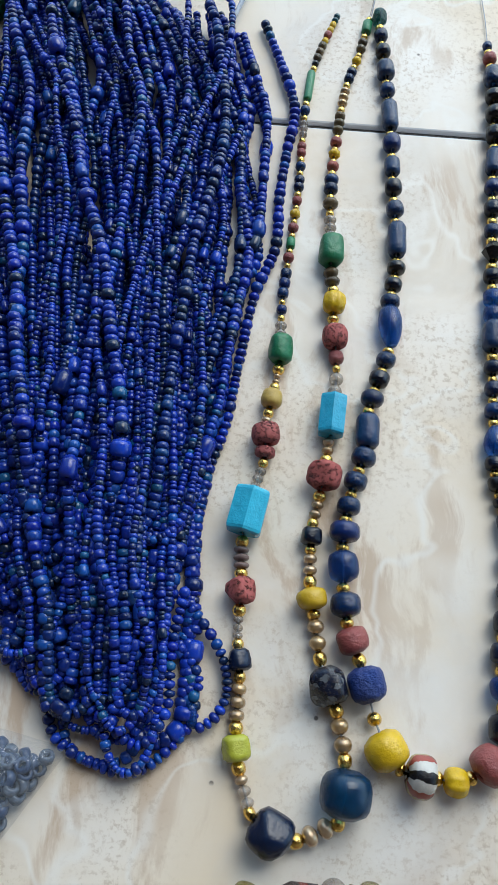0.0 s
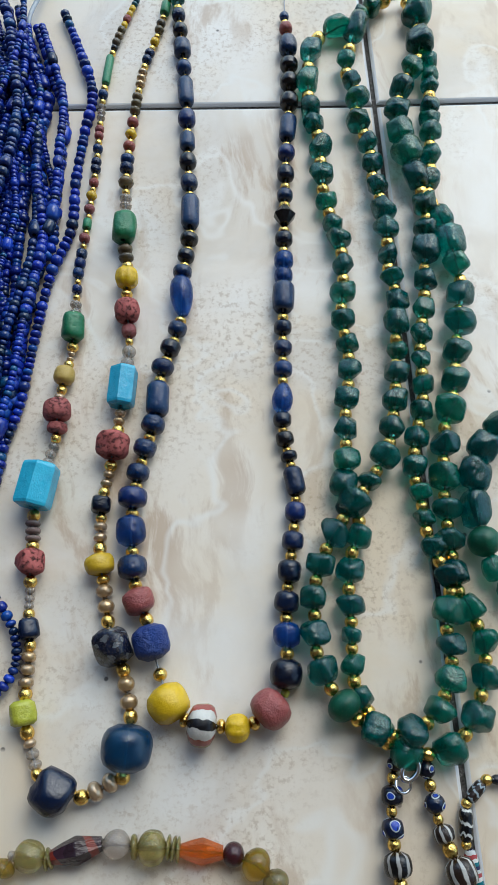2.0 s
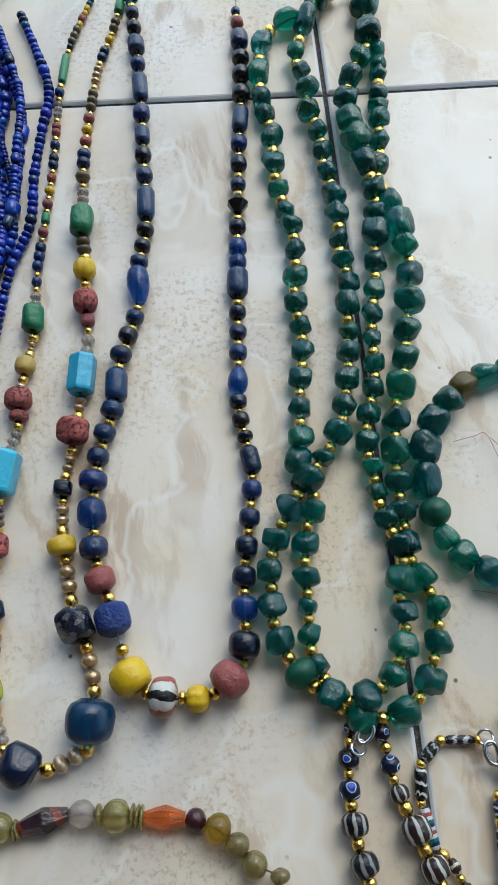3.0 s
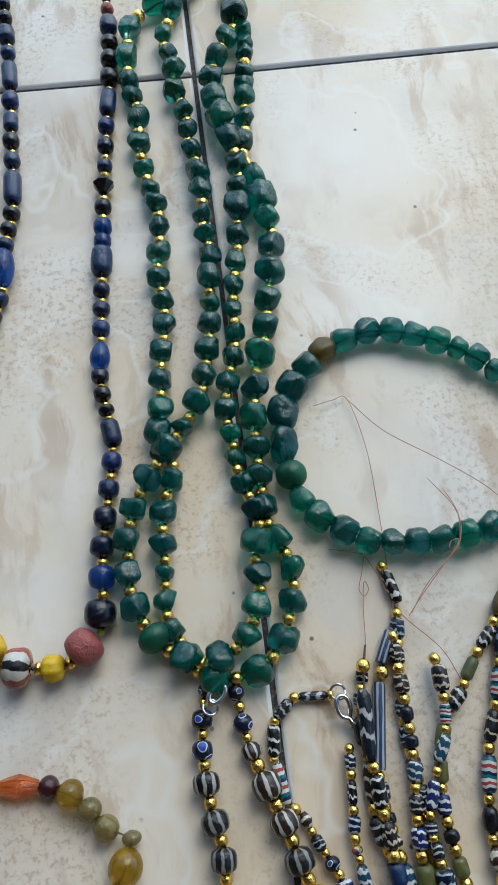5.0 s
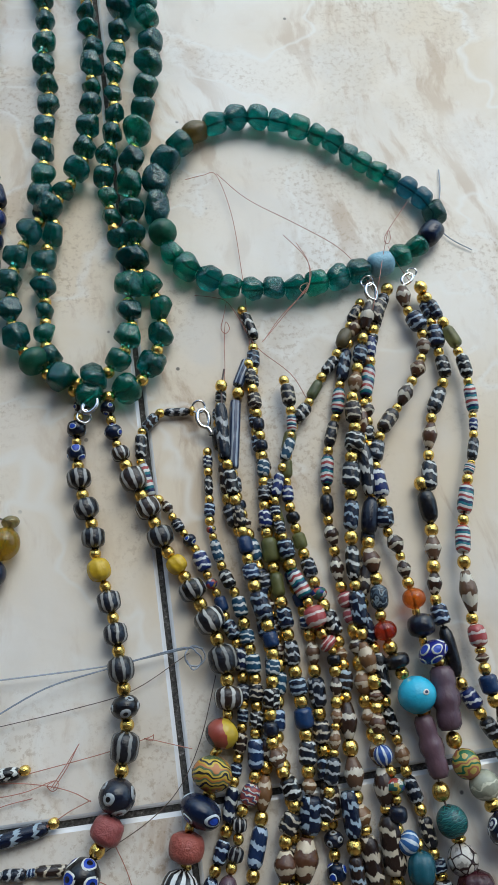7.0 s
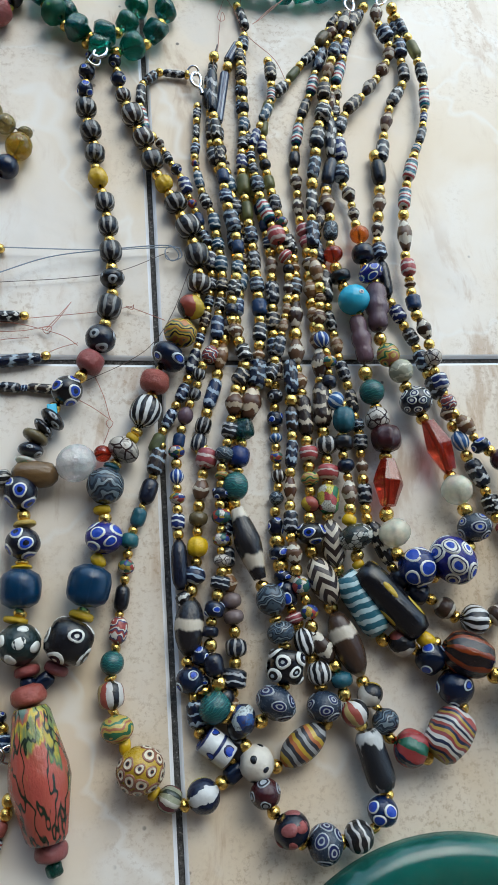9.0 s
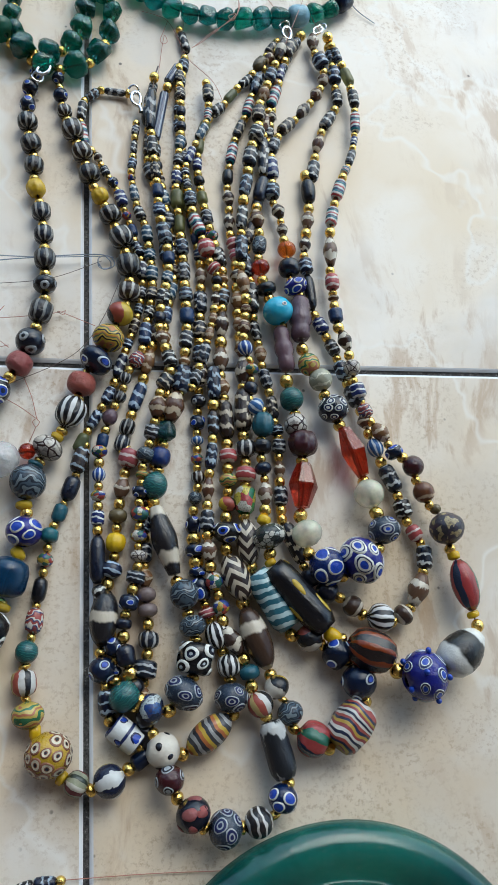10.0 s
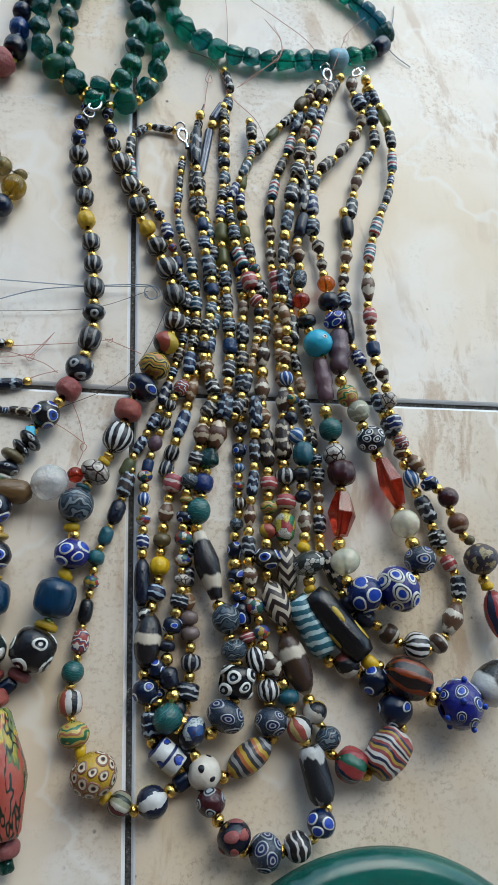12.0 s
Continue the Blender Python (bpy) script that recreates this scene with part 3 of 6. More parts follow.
SHAPES = {
    "ball": lambda s: revolve(arc(2.0, 9), 16, rough=0.04, seed=s),
    "spacer": lambda s: revolve(arc(2.1, 7, 0.3, 0.94), 12, seed=s),
    "barrel": lambda s: revolve(arc(3.0, 8), 16, rough=0.07, seed=s),
    "tube": lambda s: revolve(arc(5.5, 8, 0.25), 14, rough=0.06, seed=s),
    "cyl": lambda s: revolve([(0.25, -0.95), (0.9, -0.98), (1, -0.9), (1, 0), (1, 0.9), (0.9, 0.98), (0.25, 0.95)], 14, rough=0.04, seed=s),
    "disc": lambda s: revolve(arc(2.4, 6), 16, rough=0.04, seed=s),
    "seed": lambda s: revolve(arc(2.3, 5), 10, rough=0.08, seed=s),
    "melon": lambda s: revolve(arc(2.4, 9), 32, 8, 0.1, 0.04, s),
    "nugget": tumbled,
    "gem": lambda s: revolve([(0.2, -0.97), (0.5, -0.98), (0.62, -0.9), (0.78, -0.5), (0.97, -0.08), (1.0, 0.12), (0.84, 0.5), (0.66, 0.9), (0.55, 0.98), (0.2, 0.97)], 28, rough=0.03, seed=s, facets=7),
    "drop": lambda s: revolve([(0.2, -0.95), (0.55, -0.97), (0.85, -0.75), (1, -0.35), (0.98, 0.05), (0.82, 0.45), (0.6, 0.78), (0.4, 0.97), (0.2, 0.93)], 16, rough=0.04, seed=s),
    "lozenge": lambda s: revolve([(0.2, -0.96), (0.45, -0.98), (0.62, -0.72), (0.82, -0.38), (0.97, -0.06), (0.97, 0.12), (0.82, 0.42), (0.62, 0.74), (0.45, 0.98), (0.2, 0.96)], 16, rough=0.06, seed=s),
    "facet": lambda s: revolve([(0.15, -0.97), (0.5, -0.98), (0.78, -0.5), (1, -0.02), (1, 0.05), (0.76, 0.5), (0.5, 0.98), (0.15, 0.97)], 6, rough=0.05, seed=s),
    "cube": lambda s: revolve(arc(4.5, 8, 0.18), 20, rough=0.09, seed=s, facets=4),
    "hex": lambda s: revolve([(0.15, -0.96), (0.78, -0.97), (0.95, -0.9), (1, -0.78), (1, 0), (1, 0.78), (0.95, 0.9), (0.78, 0.97), (0.15, 0.96)], 6, rough=0.03, seed=s),
    "waist": lambda s: revolve([(0.2, -0.95), (0.6, -0.98), (0.82, -0.82), (0.86, -0.5), (0.78, -0.32), (0.98, -0.15), (1, 0.1), (0.8, 0.34), (0.88, 0.5), (0.82, 0.82), (0.6, 0.98), (0.2, 0.95)], 16, rough=0.05, seed=s),
    "bicone": lambda s: revolve([(0.2, -0.95), (0.4, -0.98), (0.7, -0.5), (1, 0), (0.7, 0.5), (0.4, 0.98), (0.2, 0.95)], 8, rough=0.05, seed=s),
}
FLAT = ("facet", "bicone", "hex")
VARIANTS = {"nugget": 14, "tube": 5, "barrel": 5, "ball": 3}

# code: shape, material, length over width
KINDS = {}
for line in """
o spacer gold .92; te seed teal .7; rd barrel red .85; yl melon yellow .9; ol seed olive .8; bk barrel black .8; gr cyl leaf 1; bl barrel blue .85; cl ball crystal .75
gq cube leaf .95; tn ball bronze .75; yd barrel sand 1; pr barrel coral .8; tq hex turquoise 1.3; pk disc pinkish .65; rr nugget coral .95; nc cube navy .9; cb disc bronze .75; yg cube lime .85
NU nugget navy 1; BB barrel petrol .95; yc barrel yellow .8; gt nugget bottle .9; nv barrel navy .85; bt tube dullblue 1.3; bd drop brightblue 1.5; bx barrel brightblue .9
lp barrel lapis .95; YL barrel yellow .95; SR barrel canered .95; BI bicone black .95; g nugget green .9; gd ball grass .95; ga nugget ambergreen .9; lb barrel ice .9
ny ball navy .9; ey barrel navy .95; ml barrel melon .95; ym melon yellow 1.05; eb ball black .9; ec ball black .95; dn disc olive .35; dw disc frost .35; dy barrel yellow .6; pq barrel tealblue 1; BQ barrel petrol .95
dt ball darkgreen .92; EB barrel black 1; eq ball kingblue .92; sw ball swirlgrey .95; tl barrel teal .8; mw ball cobble .85; ms melon melonwhite 1; ys ball swirlyellow .85; yb ball caneyellow .9
bw tube bandbw 1.4; bs tube bandblue 1.3; bn lozenge bandbrown 1.3; st tube ribbon 1.6; rl ball mosaic .8; gy tube olivine 1.5; nk barrel black 1; ft ball mosaic .9; sr barrel swirlmix 1.1; tr ball swirlteal .9
gs ball swirlgreen .9; FB ball mustard .97; sm ball melonblue .95; YS ball canenavy .95; bm barrel melon .8; bg cyl cane 3; pb ball purple .9; TL ball swirlteal .92; lz ball patchblue .95; EG ball slate .95
EC cube black .9; NW ball swirlgrey .95; LZ lozenge bandgrey 2.7; GD ball swirlteal 1; BW tube bandblue 2.3; rs barrel bandred .95; BT ball bandblue .9; LG ball bandgrey 1.8; WB cyl whitering 1.1; WD ball bone .96
OL ball sunset 1.8; MS melon melonwhite 1; RS ball canered .9; BL tube snow 2.2; BE ball blue .95; BM ball zebra 1.05; RD ball navy .95; PE ball maroon .95; FL ball feather 1.8; rg melon canegreen .95
LT cube lattice 1.1; TW tube bandteal 2.2; GR cube mosaicgreen 1.3; tm melon teal 1.15; nb ball navy .95; PW ball patchwhite .85; DS tube black 2.3; BR melon flame 1.1; HN ball kingblue .98; WK drop halves 1.2
ZL ball canegreen 1.8; BF ball fleck .95; ag ball agate .95; mr ball maroon .9; gk barrel swirlgrey 1.4; rc ball carnelian .95; TQ ball turquoise .95; PL waist purple 2.3; MR melon maroon .85; RF facet carnelian 1.6
CL ball frost .95; EQ ball kingblue .97; ed ball slate .95; bf ball navy .95; cw ball clearswirl 1; or ball orange .9; gw ball bandgrey .95; MB melon melonwhite 1; am ball amber .95; AM melon champagne .9
PD gem pendant 2; CK ball clearball .98; bu barrel brownstone 1.3; LK nugget crust .9; PC melon canepale .95; sb seed hankblue .75; dm disc champagne .25; FA facet garnet 1.9; fc facet orange 1.7; bz ball pearl .9
""".replace("\n", ";").split(";"):
    if line.strip():
        code, shape, stuff, ratio = line.split()
        KINDS[code] = (shape, stuff, float(ratio))
MESHES = {}


# raised eyes: number, then (half angle in degrees, material) from the outside in
EYES = {
    "ny": (5, ((24, "dot_pale"), (17, "dot_navy"), (12, "dot_blue"))),
    "ey": (5, ((29, "dot_pale"), (22, "dot_blue"))),
    "eb": (8, ((22, "dot_grey"), (9, "black"))),
    "ec": (8, ((27, "dot_white"), (20, "dot_blue"), (10, "navy"))),
    "EB": (8, ((25, "dot_white"), (16, "black"), (7, "dot_white"))),
    "EC": (12, ((25, "dot_white"), (15, "black"), (6, "dot_grey"))),
    "eq": (11, ((27, "dot_white"), (19, "dot_blue"))),
    "EQ": (16, ((25, "dot_white"), (19, "dot_navy"), (16, "dot_white"), (10, "dot_blue"))),
    "EG": (13, ((25, "dot_grey"), (20, "dot_navy"), (12, "dot_grey"), (7, "dot_navy"))),
    "ed": (11, ((26, "dot_grey"), (20, "dot_navy"), (14, "dot_grey"), (7, "dot_blue"))),
    "FB": (38, ((18, "dot_brown"), (12.5, "dot_cream"), (6.5, "dot_brown"), (4.5, "black"))),
    "WD": (12, ((13, "black"),)),
    "dt": (15, ((17, "dot_white"),)),
    "RD": (11, ((23, "red"),)),
    "PE": (7, ((22, "dot_grey"), (17, "black"), (11, "dot_grey"))),
    "DS": (9, ((12, "dot_ochre"),)),
    "bf": (22, ((18, "dot_white"), (13, "dot_navy"), (7, "dot_white"))),
    "BE": (10, ((27, "dot_white"), (20, "dot_blue"))),
    "WB": (8, ((20, "dot_navy"), (14, "dot_blue"))),
    "HN": (16, ((17, "dot_pale"), (14.5, "dot_navy"), (10, "dot_pale"), (8, "dot_blue"))),
    "TQ": (3, ((11, "dot_white"), (6, "dot_navy"))),
}


EYE_MESHES = {}


def link_mesh(name, bm, materials):
    data = bpy.data.meshes.new(name)
    bm.to_mesh(data)
    bm.free()
    for m in materials:
        data.materials.append(M[m])
    data.shade_smooth()
    return data


def eye_meshes(code, shape, variant):
    """Rings of glass laid round the bead, a hair proud of it, one mesh an eye."""
    if (code, variant) in EYE_MESHES:
        return EYE_MESHES[code, variant]
    count, rings = EYES[code]
    power = {"barrel": 3.0, "cube": 4.5, "cyl": 8.0, "tube": 5.5}.get(shape, 2.0)
    rnd = random.Random(variant + 17 * len(code))

    def surface(v, k):
        r = math.hypot(v.x, v.y)
        return v * (k * (r ** power + abs(v.z) ** power) ** (-1 / power))

    out = []
    for i in range(count):
        z = 1 - 2 * (i + 0.5) / count
        if abs(z) > 0.88 and count > 8:
            continue
        a = 2.39996 * i + rnd.uniform(-0.16, 0.16)
        mid = Vector((math.sqrt(1 - z * z) * math.cos(a), math.sqrt(1 - z * z) * math.sin(a), z * 0.9)).normalized()
        side = mid.orthogonal().normalized()
        other = mid.cross(side)
        size, lean, squash = rnd.uniform(0.78, 1.14), rnd.uniform(0, 6.28), rnd.uniform(0.82, 1.0)
        bm = bmesh.new()

        def ring(half, lift, shift):
            verts = []
            for k in range(14):
                t = 2 * math.pi * k / 14
                w = radians(half * size * (1 + 0.10 * math.sin(2 * t + lean) + 0.05 * math.sin(3 * t + shift)))
                p = mid * math.cos(w) + (side * math.cos(t) + other * (squash * math.sin(t))) * math.sin(w)
                verts.append(bm.verts.new(surface(p.normalized(), lift)))
            return verts

        last = ring(rings[0][0], 0.985, lean)
        for n, (half, _) in enumerate(rings):
            for h, lift in ((half * 0.96, 1.006 + 0.006 * n), (rings[n + 1][0] if n + 1 < len(rings) else half * 0.45, 1.014 + 0.006 * n)):
                row = ring(h, lift, lean + n)
                for k in range(14):
                    bm.faces.new((last[k], last[(k + 1) % 14], row[(k + 1) % 14], row[k])).material_index = n
                last = row
        tip = bm.verts.new(surface(mid, 1.016 + 0.006 * len(rings)))
        for k in range(14):
            bm.faces.new((last[k], last[(k + 1) % 14], tip)).material_index = len(rings) - 1
        out.append(("eye", link_mesh("eye", bm, [m for _, m in rings])))
    if code == "HN":
        for i in range(10):
            z = 1 - 2 * (i + 0.5) / 10
            a = 2.39996 * i + 1.2
            mid = Vector((math.sqrt(1 - z * z) * math.cos(a), math.sqrt(1 - z * z) * math.sin(a), z))
            bm = bmesh.new()
            bmesh.ops.create_icosphere(bm, subdivisions=2, radius=0.13, matrix=Matrix.Translation(mid * 1.06))
            out.append(("horn", link_mesh("horn", bm, ["dot_blue"])))
    EYE_MESHES[code, variant] = out
    return out


def bead_mesh(shape, stuff, variant):
    key = (shape, stuff, variant)
    if key not in MESHES:
        MESHES[key] = link_mesh("bead", SHAPES[shape](variant), [stuff])
        if shape in FLAT:
            MESHES[key].shade_flat()
    return MESHES[key]


def thread(name, points, radius, material, parent=None, label=""):
    """A thin round line through points in metres."""
    curve = bpy.data.curves.new(name, "CURVE")
    curve.dimensions, curve.bevel_depth, curve.bevel_resolution = "3D", radius, 1
    sp = curve.splines.new("POLY")
    sp.points.add(len(points) - 1)
    for p, q in zip(sp.points, points):
        p.co = (*q, 1.0)
    curve.materials.append(material)
    ob = new(name, curve)
    ob.parent = parent
    if label:
        ob["label"] = label
    return ob


def smooth_line(pts, n=12):
    """A curve through the points, n steps a stretch."""
    p = [Vector(q) for q in pts]
    p = [2 * p[0] - p[1]] + p + [2 * p[-1] - p[-2]]
    out = []
    for a, b, c, d in zip(p, p[1:], p[2:], p[3:]):
        for i in range(n):
            t = i / n
            out.append(0.5 * (2 * b + (c - a) * t + (2 * a - 5 * b + 4 * c - d) * t * t + (3 * b - a - 3 * c + d) * t ** 3))
    return out + [p[-2]]


def tokens(text, room, rnd):
    """The beads of a stretch as (code, width, length) in mm; a star fills the room with a mix."""
    out = []
    for word in text.split():
        times = 1
        star, close = word[0] in "*+", word[0] == "+"
        word = word.lstrip("*+")
        i = len(word)
        for k, ch in enumerate(word):
            if ch.isdigit():
                i = k
                break
        codes, rest = word[:i].split(","), word[i:]
        if "x" in rest:
            rest, many = rest.split("x")
            times = int(many)
        width, _, length = rest.partition("/")
        width = float(width)
        ratio = float(length) / width if length else 0
        if star:
            width *= 1.1
            had = 0.0
            while had < room - 0.5 * width:
                code = rnd.choice(codes)
                w = width * rnd.uniform(0.88, 1.12)
                l = w * (ratio or KINDS[code][2]) * rnd.uniform(0.75, 1.3)
                out.append((code, w, l))
                had += l
                if not close:
                    out.append(("o", width * 0.82, width * 0.72))
                    had += width * 0.72
        else:
            for _ in range(times):
                wide = width * (1.24 if codes[0] == "o" else 1)
                out.append((codes[0], wide, wide * (ratio or KINDS[codes[0]][2])))
    return out


CLEARANCE = 0.0002


def strand(parent, spec, lift, seed, line="brownthread"):
    """Strings the beads of spec, (x, y, beads that follow) in mm, along a curve on the floor, lift mm up."""
    rnd = random.Random(seed)
    pts = [(x / 1000, y / 1000, 0) for x, y, _ in spec]
    curve = smooth_line(pts)
    run = [0.0]
    for a, b in zip(curve, curve[1:]):
        run.append(run[-1] + (b - a).length)

    def at(s):
        i = min(max(int(np.searchsorted(run, s)) - 1, 0), len(run) - 2)
        k = (s - run[i]) / max(run[i + 1] - run[i], 1e-9)
        return curve[i].lerp(curve[i + 1], k), (curve[i + 1] - curve[i]).normalized()

    laid = []
    for i, (_, _, text) in enumerate(spec[:-1]):
        start, end = run[12 * i], run[12 * (i + 1)]
        beads = tokens(text, (end - start) * 1000, rnd)
        if not beads:
            continue
        fit = (end - start) / sum(l for _, _, l in beads)
        s = start
        for code, width, length in beads:
            l, r = length * fit, width / (1860 if KINDS[code][0] == "nugget" else 2000)
            r *= min(max(l / (length / 1000), 0.75), 1.2) ** 0.35
            if code in ("tn", "cl", "cb"):
                r = min(r, 0.64 * l)
            laid.append((code, s + l / 2, l, r * (1.12 if code == "o" and any(c == "g" for c, _, _ in beads) else 1)))
            s += l
    # the string runs straight through neighbours of different size
    radii = [r for _, _, _, r in laid]
    centres = []
    for i, (code, s, l, r) in enumerate(laid):
        shape, stuff, _ = KINDS[code]
        if code == "o":
            r = max(r, min(0.0023, 0.5 * max(radii[max(i - 1, 0):i + 2])))
        near = radii[max(i - 2, 0):i + 3]
        place, along = at(s)
        up = lift / 1000 + max(r * 0.98, 0.88 * sum(near) / len(near)) + CLEARANCE
        place = Vector((place.x, place.y, up))
        centres.append(place)
        beside = [k for k, *_ in laid[max(i - 1, 0):i + 2]]
        half = min(0.72 * l, 1.1 * r) if code == "o" else l * (0.485 if "o" in beside else 0.51)
        variant = rnd.randrange(VARIANTS.get(shape, 2))
        ob = new("spacer_bead" if code == "o" else "bead", bead_mesh(shape, stuff, variant))
        for name, data in eye_meshes(code, shape, variant) if code in EYES else ():
            new(name, data).parent = ob
        tilt = Vector((rnd.uniform(-0.06, 0.06), rnd.uniform(-0.06, 0.06), rnd.uniform(-0.05, 0.05)))
        ob.matrix_world = Matrix.LocRotScale(place, (along + tilt).to_track_quat("Z", "Y") @ Euler((0, 0, rnd.uniform(0, 6.28))).to_quaternion(), (r, r, half))
        ob.parent = parent
    thread("thread", [pts[0][:2] + (centres[0].z,)] + centres + [pts[-1][:2] + (centres[-1].z,)], 0.00035, M[line], parent)
    return centres


def necklace(name, spec, lift, seed, label, group="", category="necklace", line="brownthread"):
    ob = tagged(new(name), label, category, group)
    ob.location = (spec[0][0] / 1000, spec[0][1] / 1000, 0)
    strand(ob, spec, lift, seed, line)
    for child in ob.children:
        child.matrix_parent_inverse = Matrix.Translation(ob.location).inverted()
    return ob


# ---- bead orders: x, y in mm, then the beads that follow (kind, width/length in mm) ----
MULTI = [
    (-103.1, 463.3, "te2.9/1.5x2 yl2.9/2.0x2 rd3.3/2.1 yl2.9/2.0 ol3.6/2.2x3"), (-112.8, 434.8, "bk2.9/1.8 o2.2 gr3.4/10.9"), (-116.8, 412.2, "o2.4 bl4.1/2.6 o2.1 cl3.4/2.0x3"),
    (-118.3, 392.4, "o2.1 rd3.6/2.3x2 o2.3 bl4.0/2.5 o2.1 bl4.0/2.5x2"), (-119.8, 364.9, "o2.2 rd3.8/2.5 o2.0 yl4.1/2.8 o2.0 rd4.1/2.6 o2.0 gr3.3 o2.0 rd4.1/2.6"),
    (-123.4, 331, "o1.9 bl4.2/2.7x3"), (-125.2, 314.5, "o1.9 bl3.8/2.5 o2.1 cl4.2/2.4x2"), (-125.6, 297.1, "gq9.1/8.7"),
    (-125.9, 285.6, "o2.6 tn4.0/2.2x2 o2.4 yd7.7/7.7"), (-129.1, 268, "o2.8 tn5.8/3.3"), (-130.1, 261.8, "pr9.9/7.9 pr7.1/4.0"),
    (-130.4, 249.1, "o2.5 cl5.1/2.9x3"), (-133.6, 237.2, "tq13.3/16.2"), (-136.8, 220.8, "o2.8 pk5.4/2.7x3"), (-136.9, 210, "o2.4 rr9.6/9.2"),
    (-137, 198.2, "o2.5 cl4.1/2.3x3"), (-137.1, 187.3, "o2.5 nc8.0/7.5"), (-136, 177.4, "o2.3 cb5.5/3.2x3"), (-136.6, 162.3, "o2.7 yg9.4/7.7"),
    (-135.8, 151.1, "o2.7 tn4.9/2.8 cl4.9/2.8x2"), (-131.7, 138.3, "o2.7"), (-130.7, 136.6, "NU12.0/11.7"), (-119.7, 130, "o2.9 tn7.1/4.1x2"),
    (-106.8, 134.9, "o2.5"), (-104.8, 136.4, "BB15.9/15.2"), (-102.9, 150.7, "o2.8 tn5.6/5.0x2"), (-105.1, 165.1, "o2.5"), (-106.2, 168.3, "LK12.3/11.2"),
    (-110.2, 180, "o2.4 tn5.4/3.1x2"), (-112.5, 194.9, "o2.4 yc10.5/8.4"), (-113.9, 204.6, "o2.7 tn5.0/2.8x2"), (-113.9, 216.3, "o2.5 nc8.5/7.7"),
    (-113.4, 225.1, "o2.5 tn5.1/2.9x2"), (-111.2, 234.9, "o2.6 rr11.1/9.9"), (-108.8, 247.9, "o2.4 tn4.8/2.7x2"), (-107.6, 258, "tq10.3/14.4"),
    (-105.8, 273.4, "cl4.9/2.8x2"), (-104.8, 283.7, "o2.3 rd5.3/4.3 pr8.9/7.5"), (-105.8, 302.4, "tn5.1/2.9 o2.8"), (-106, 307.3, "yl8.7/8.2"),
    (-105.8, 317, "o2.4 ol5.8/3.5x2"), (-106.9, 328.1, "gq10.3/10.7"), (-106.8, 341.2, "cl4.8/2.7x3"), (-107, 352.9, "o2.3 ol6.1/3.7 o2.3 bl5.5/3.6x2"),
    (-106.3, 372.4, "o2.6 rd4.8/3.1 o2.1 yl4.8/3.2 o2.1 rd4.8/3.1 o2.1"),
]
MULTI += [
    (-103.8, 394.6, "ol4.5/2.7x3 o2.4 tn4.2/2.4x3"), (-100, 419.6, "o2.5 bl4.2/2.7x2 o2.2 yl4.0/2.7 o2.2"), (-93.6, 440.8, "ol4.1/2.5x2 o2.3 gr4.1 o2.3"),
    (-88.7, 462.8, ""),
]

